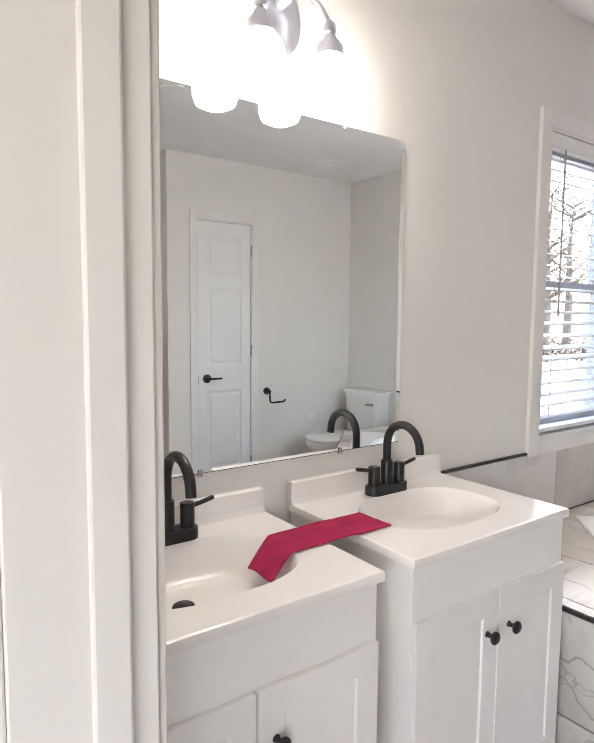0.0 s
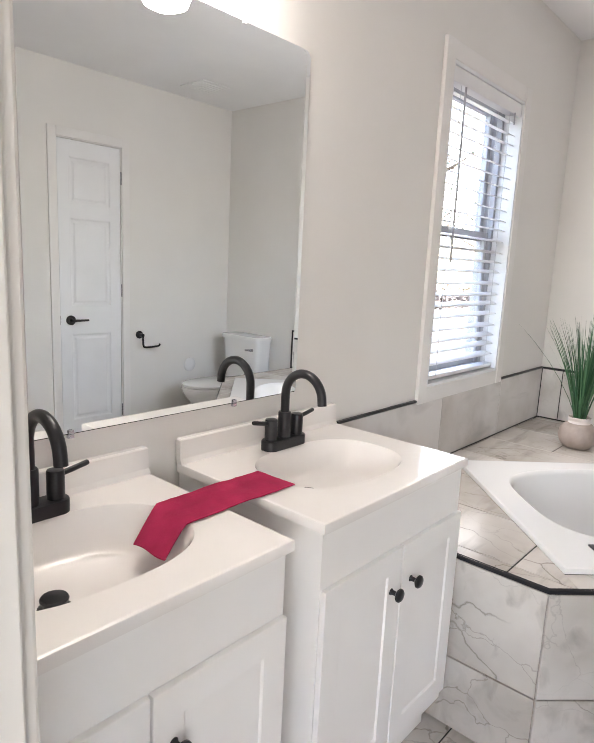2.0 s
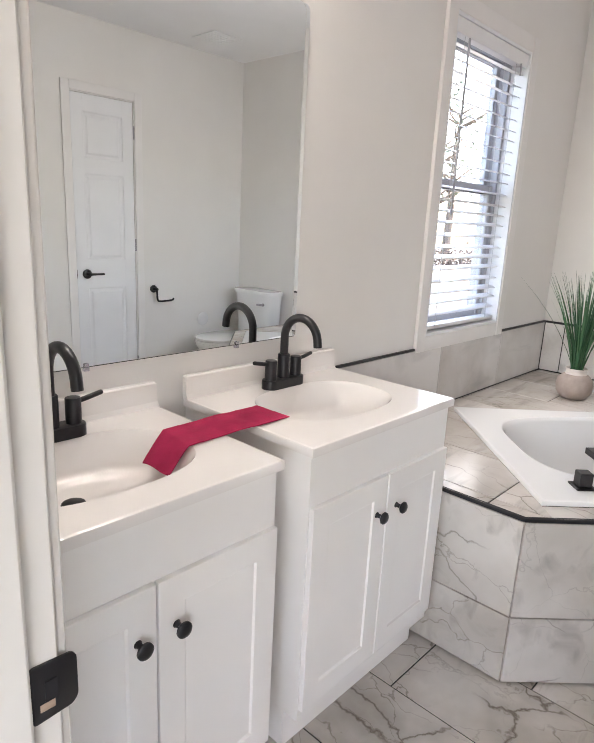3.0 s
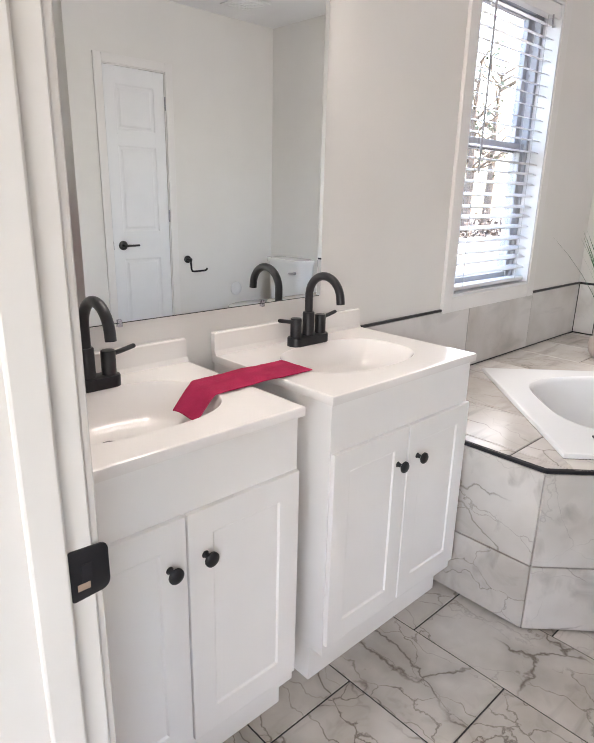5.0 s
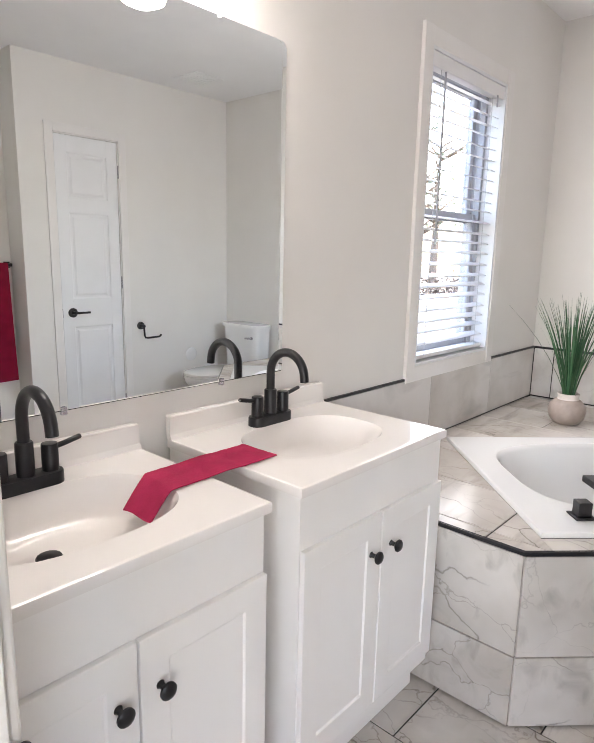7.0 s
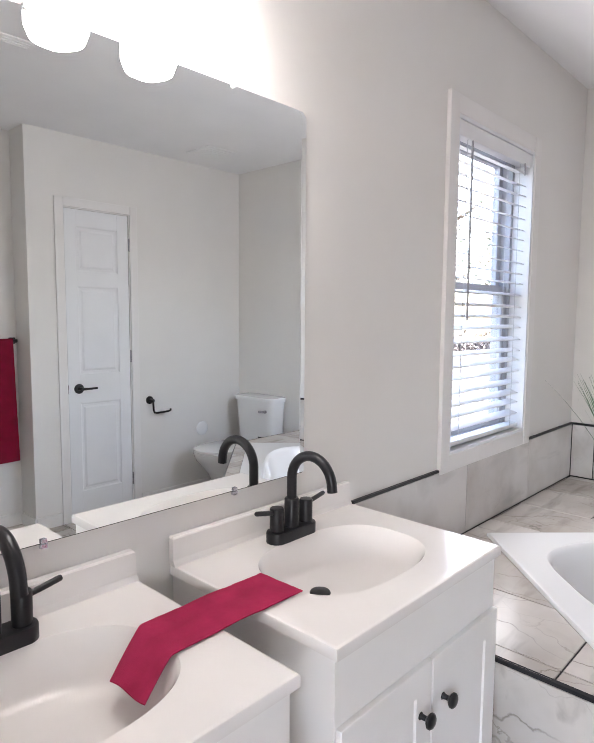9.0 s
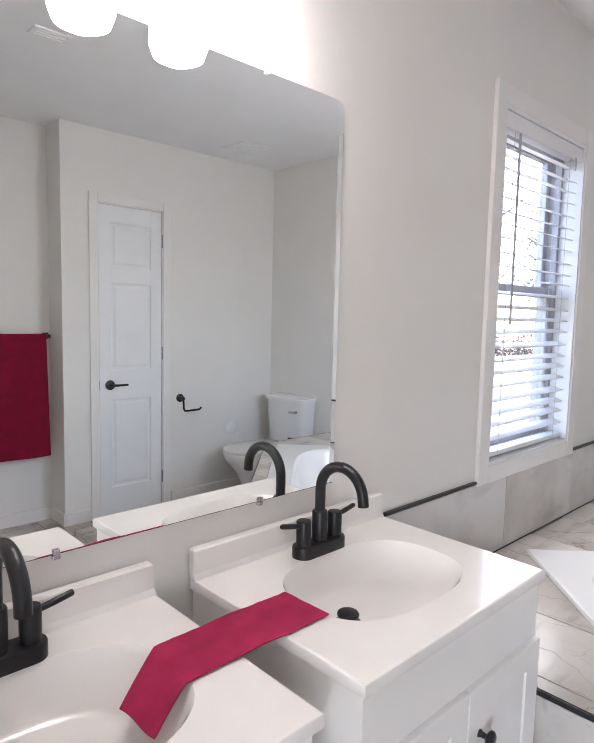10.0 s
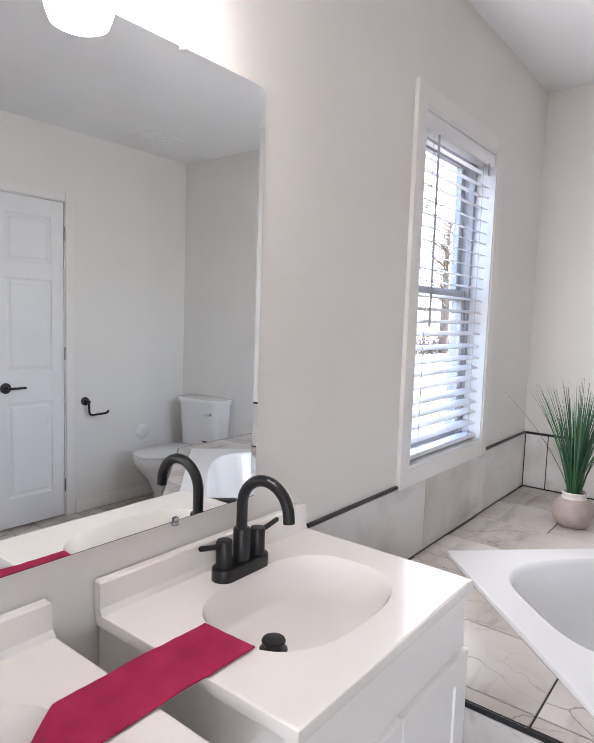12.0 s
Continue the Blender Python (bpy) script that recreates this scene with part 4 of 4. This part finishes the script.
def ceiling_grille(x, y, w, l, slots, name, label):
    g = thing(name, (x, y, CEIL), label, "ceiling vent")
    part("frame", box(x - w / 2, x + w / 2, y - l / 2, y + l / 2, CEIL - 0.007, CEIL, 0.003), CEILING, g)
    for i in range(slots):
        q = y - l / 2 + l * (i + 1) / (slots + 1)
        part("louvre", box(x - w / 2 + 0.02, x + w / 2 - 0.02, q - 0.006, q + 0.002, CEIL - 0.010, CEIL - 0.0072), CEILING, g)


ceiling_grille(0.35, -1.66, 0.16, 0.09, 3, "air_register", "small white ceiling air register with fine louvres")
ceiling_grille(2.01, -2.40, 0.26, 0.26, 6, "exhaust_fan_cover", "square white exhaust fan cover on the ceiling")

# ---- towel bar and bath towel ----
bar = thing("towel_bar", (0.50, YB, 1.258), "matte black wall-mounted towel bar", "towel bar")
for x in (0.205, 0.785):
    bm = box(x - 0.021, x + 0.021, YB, YB + 0.010, 1.234, 1.276, 0.003)
    box(x - 0.011, x + 0.011, YB + 0.0102, YB + 0.075, 1.244, 1.266, 0.003, bm=bm)
    part("post", bm, BLACK, bar)
part("rail", tube([(0.216, YB + 0.064, 1.255), (0.774, YB + 0.064, 1.255)], 0.008, 12), BLACK, bar)


def bath_towel():
    bm = bmesh.new()
    nx, prof = 26, []
    for i in range(16):
        prof.append((0.064 + 0.016, 0.46 + (1.255 - 0.46) * i / 15))
    for i in range(1, 8):
        w = math.pi * i / 8
        prof.append((0.064 + 0.016 * math.cos(w), 1.255 + 0.016 * math.sin(w)))
    for i in range(12):
        prof.append((0.064 - 0.016, 1.255 - (1.255 - 0.56) * i / 11))
    grid = []
    for a, (d, z) in enumerate(prof):
        row = []
        for i in range(nx + 1):
            u = i / nx
            drop = max(0, (1.25 - z)) if a < 16 else max(0, (1.25 - z)) * 0.3
            x = 0.300 + 0.465 * u + 0.030 * (u - 0.3) * drop
            row.append((x, YB + d + (0.012 * math.sin(9 * u + 2 * z) * drop if a < 16 else 0.0) + 0.008 * drop * (a < 16), z))
        grid.append(row)
    outer = [[bm.verts.new(p) for p in row] for row in grid]
    inner = []
    for a, row in enumerate(grid):
        p0, p1 = prof[max(a - 1, 0)], prof[min(a + 1, len(prof) - 1)]
        tx, tz = p1[0] - p0[0], p1[1] - p0[1]
        l = math.hypot(tx, tz)
        inner.append([bm.verts.new((p[0], p[1] - tz / l * 0.006, p[2] + tx / l * 0.006)) for p in row])
    for rows in (outer, inner):
        for a in range(len(rows) - 1):
            for i in range(nx):
                bm.faces.new((rows[a][i], rows[a][i + 1], rows[a + 1][i + 1], rows[a + 1][i]))
    for a in range(len(outer) - 1):
        for i in (0, nx):
            bm.faces.new((outer[a][i], outer[a + 1][i], inner[a + 1][i], inner[a][i]))
    for i in range(nx):
        for a in (0, len(outer) - 1):
            bm.faces.new((outer[a][i], outer[a][i + 1], inner[a][i + 1], inner[a][i]))
    tagged(mesh_object("bath_towel", bm, TOWEL_DARK, True), "dark red bath towel hung over the black towel bar", "towel")


bath_towel()

# ---- outdoors ----
structure("ground", box(-60, 60, 0.15, 120, -0.75, -0.6), LAWN, "pale dry ground outside the window", "ground")
structure("exterior_wall", box(-4.1, XL - T, 0.75, 0.9, -0.7, CEIL + 0.1), LEDGE, "plain outer wall of the house", "wall")


def tree(place, height, seed):
    rnd = random.Random(seed)
    t = thing("tree", place, "spring tree with thin bare limbs and sparse leaves", "tree", "trees outside")
    p = Vector(place)
    bm = tube([p, p + Vector((0.1, 0, height * 0.3)), p + Vector((0.0, 0.1, height * 0.62)), p + Vector((0.15, 0, height * 0.9))], [height * 0.03, height * 0.024, height * 0.014, height * 0.004], 10)
    tips = []
    for i in range(26):
        q = rnd.uniform(0.3, 0.9)
        a, L = rnd.uniform(0, 2 * math.pi), height * rnd.uniform(0.16, 0.36) * (1.15 - q * 0.6)
        s = p + Vector((0.05, 0.05, height * q))
        m = s + Vector((math.cos(a) * L * 0.5, math.sin(a) * L * 0.5, L * 0.25))
        e = s + Vector((math.cos(a + 0.3) * L, math.sin(a + 0.3) * L, L * 0.62))
        tube([s, m, e], [height * 0.008, height * 0.005, height * 0.0015], 6, bm=bm)
        tips += [m, e, (m + e) / 2]
    part("trunk", bm, BARK, t)
    bm = bmesh.new()
    for c in tips:
        for k in range(4):
            o = c + Vector([rnd.gauss(0, height * 0.045) for _ in range(3)])
            s = height * rnd.uniform(0.006, 0.013)
            d1, d2 = Vector([rnd.uniform(-1, 1) for _ in range(3)]) * s, Vector([rnd.uniform(-1, 1) for _ in range(3)]) * s
            bm.faces.new([bm.verts.new(o - d1), bm.verts.new(o + d2), bm.verts.new(o + d1), bm.verts.new(o - d2)])
    tagged(part("crown", bm, LEAF, t), kind="stuff")


for i, (x, y, hgt) in enumerate(((34, 14.5, 9.0), (30, 17.5, 10.0), (42, 23.0, 12.0), (46, 20.0, 11.0))):
    tree((x, y, -0.6), hgt, 11 + i)


def hedge(x0, x1, y, h, seed):
    rnd = random.Random(seed)
    bm = bmesh.new()
    for k in range(5200):
        o = Vector((rnd.uniform(x0, x1), y + rnd.gauss(0, 0.5), -0.6 + h * rnd.random() ** 1.4 * (0.75 + 0.25 * math.sin(k))))
        s = rnd.uniform(0.04, 0.10)
        d1, d2 = Vector([rnd.uniform(-1, 1) for _ in range(3)]) * s, Vector([rnd.uniform(-1, 1) for _ in range(3)]) * s
        bm.faces.new([bm.verts.new(o - d1), bm.verts.new(o + d2), bm.verts.new(o + d1), bm.verts.new(o - d2)])
    tagged(mesh_object("dry_brush", bm, BRUSH), "band of dry brown brush beyond the lawn", "shrubs", "", "stuff")


hedge(18, 48, 15, 1.3, 5)

# ---- floor tiles: 12 x 24 inch, long side along y, half offset ----
TW, TL, J = 0.305, 0.61, 0.0045
rnd = random.Random(8)
col = -4
while True:
    x0 = 0.088 + TW * col
    if x0 > XR:
        break
    off = -0.512 if col % 2 else -0.822
    for r in range(-6, 4):
        y0 = off + TL * r
        poly = [(x0 + J / 2, y0 + J / 2), (x0 + TW - J / 2, y0 + J / 2), (x0 + TW - J / 2, y0 + TL - J / 2), (x0 + J / 2, y0 + TL - J / 2)]
        poly = clip(poly, [(-1, 0, -(XL - T + 0.002)), (1, 0, XR), (0, 1, 0), (0, -1, -YB)])
        if len(poly) < 3 or area(poly) < 0.001:
            continue
        part("tile", slab(poly, lambda u, v, h: (u, v, -0.009 + h), 0.009), FLOORTILE, floor)
    col += 1

# ---- deck tiles ----
r2 = math.sqrt(2)
zones = ([(1, -1, TA + 0.002)],
         [(-1, -1, -TK - 0.002), (-1, 1, -TA - 0.002), (1, -1, TB)],
         [(1, 1, TF - 0.002), (-1, 1, -TA - 0.002), (1, -1, TB)],
         [(-1, 1, -TB - 0.002)])
bounds = [(-1, 0, -DX0 + 0.0), (1, 0, XR), (0, 1, 0), (0, -1, -DYE), (-1, -1, -FRONT)]
cx = 0.700 - 0.305
while cx < XR:
    k = round((cx - 0.395) / 0.305)
    off = -0.318 if k in (3, 5) else -0.623
    for r in range(-3, 3):
        y0 = off + 0.61 * r
        rect = [(cx + J / 2, y0 + J / 2), (cx + 0.305 - J / 2, y0 + J / 2), (cx + 0.305 - J / 2, y0 + 0.61 - J / 2), (cx + J / 2, y0 + 0.61 - J / 2)]
        for zone in zones:
            poly = clip(rect, bounds + zone)
            if len(poly) > 2 and area(poly) > 0.0008:
                part("tile", slab(poly, lambda u, v, h: (u, v, DECK - 0.011 + h), 0.011), TILE, deck)
    cx += 0.305


def face_tiles(origin, along, normal, width, z0, z1, rows, joints, mat, parent, thick=0.009):
    """Tiles on an upright face: rows are the heights of level joints, joints the places of upright ones."""
    o, a, nn = Vector(origin), Vector(along), Vector(normal)
    zs, us = [z0, *rows, z1], [0.0, *joints, width]
    for za, zb in zip(zs, zs[1:]):
        for ua, ub in zip(us, us[1:]):
            g = J / 2
            poly = [(ua + g, za + g), (ub - g, za + g), (ub - g, zb - g), (ua + g, zb - g)]
            part("tile", slab(poly, lambda u, v, h: tuple(o + a * u + Vector((0, 0, v)) + nn * h), thick), mat, parent)


d = 1 / r2
LD = math.hypot(C1[0] - DX0, C1[1] - DY1)
face_tiles((DX0 + 0.009, -0.30, 0), (0, -1, 0), (-1, 0, 0), -0.30 - DY1 - 0.001, 0.005, DECK - 0.014, [0.235], [], TILE, deck)
face_tiles((DX0 + 0.0065 + 0.001, DY1 + 0.0065 - 0.001, 0), (d, -d, 0), (-d, -d, 0), LD, 0.005, DECK - 0.014, [0.235], [0.61, 1.22], TILE, deck)
face_tiles((C1[0], C1[1] + 0.009, 0), (1, 0, 0), (0, -1, 0), XR - C1[0], 0.0, DECK - 0.014, [0.235], [0.36], TILE, deck)
# black edge profile along the deck
e = 0.004
outer = [(DX0 - e, -0.30), (DX0 - e, DY1 - e * 0.4), (C1[0] - e * 0.4, C1[1] - e), (XR - 0.001, DYE - e)]
inner = [(DX0 + 0.004, -0.30), (DX0 + 0.004, DY1 + 0.002), (C1[0] + 0.002, C1[1] + 0.004), (XR - 0.001, DYE + 0.004)]
bm = bmesh.new()
quads = []
for (ox, oy), (ix, iy) in zip(outer, inner):
    quads.append([(ox, oy, DECK - 0.012), (ox, oy, DECK - 0.002), (ix, iy, DECK + 0.0015), (ix, iy, DECK - 0.012)])
part("edge_trim", loft(quads), TRIMBLACK, deck, "black metal tile edge trim")

# ---- tiled wainscot behind the deck ----
WT = 0.856
back = thing("wainscot_1", (1.6, 0, DECK), "grey-veined marble tile splash band with black top edge", "tile band", kind="structure")
face_tiles((0.650, -0.001, 0), (1, 0, 0), (0, -1, 0), XR - 0.010 - 0.650, DECK + 0.005, WT, [], [0.735, 1.345], WALLTILE, back, 0.010)
face_tiles((XR - 0.001, -0.012, 0), (0, -1, 0), (-1, 0, 0), 1.955 - 0.012, DECK + 0.005, WT, [], [0.115, 0.725, 1.335], WALLTILE, back, 0.010)
part("grout", box(0.650, XR - 0.0015, -0.0092, -0.0005, DECK + 0.0045, WT), GROUT_PALE, back)
part("joint", box(0.650, XR - 0.0015, -0.0102, -0.0005, DECK - 0.01, DECK + 0.0045), GROUT, back)
part("grout", box(XR - 0.0092, XR - 0.0005, -1.955, -0.0095, DECK - 0.01, WT), GROUT, back)
part("edge_trim", box(0.648, WX0 - CW - 0.001, -0.0135, -0.0005, WT + 0.0005, WT + 0.010, 0.002), TRIMBLACK, back)
part("edge_trim", box(WX1 + CW + 0.001, XR - 0.001, -0.0135, -0.0005, WT + 0.0005, WT + 0.010, 0.002), TRIMBLACK, back)
part("edge_trim", box(XR - 0.0135, XR - 0.0005, -1.957, -0.014, WT + 0.0005, WT + 0.010, 0.002), TRIMBLACK, back)
part("edge_trim", box(XR - 0.0135, XR - 0.0005, -1.966, -1.957, DECK - 0.01, WT + 0.010, 0.002), TRIMBLACK, back)
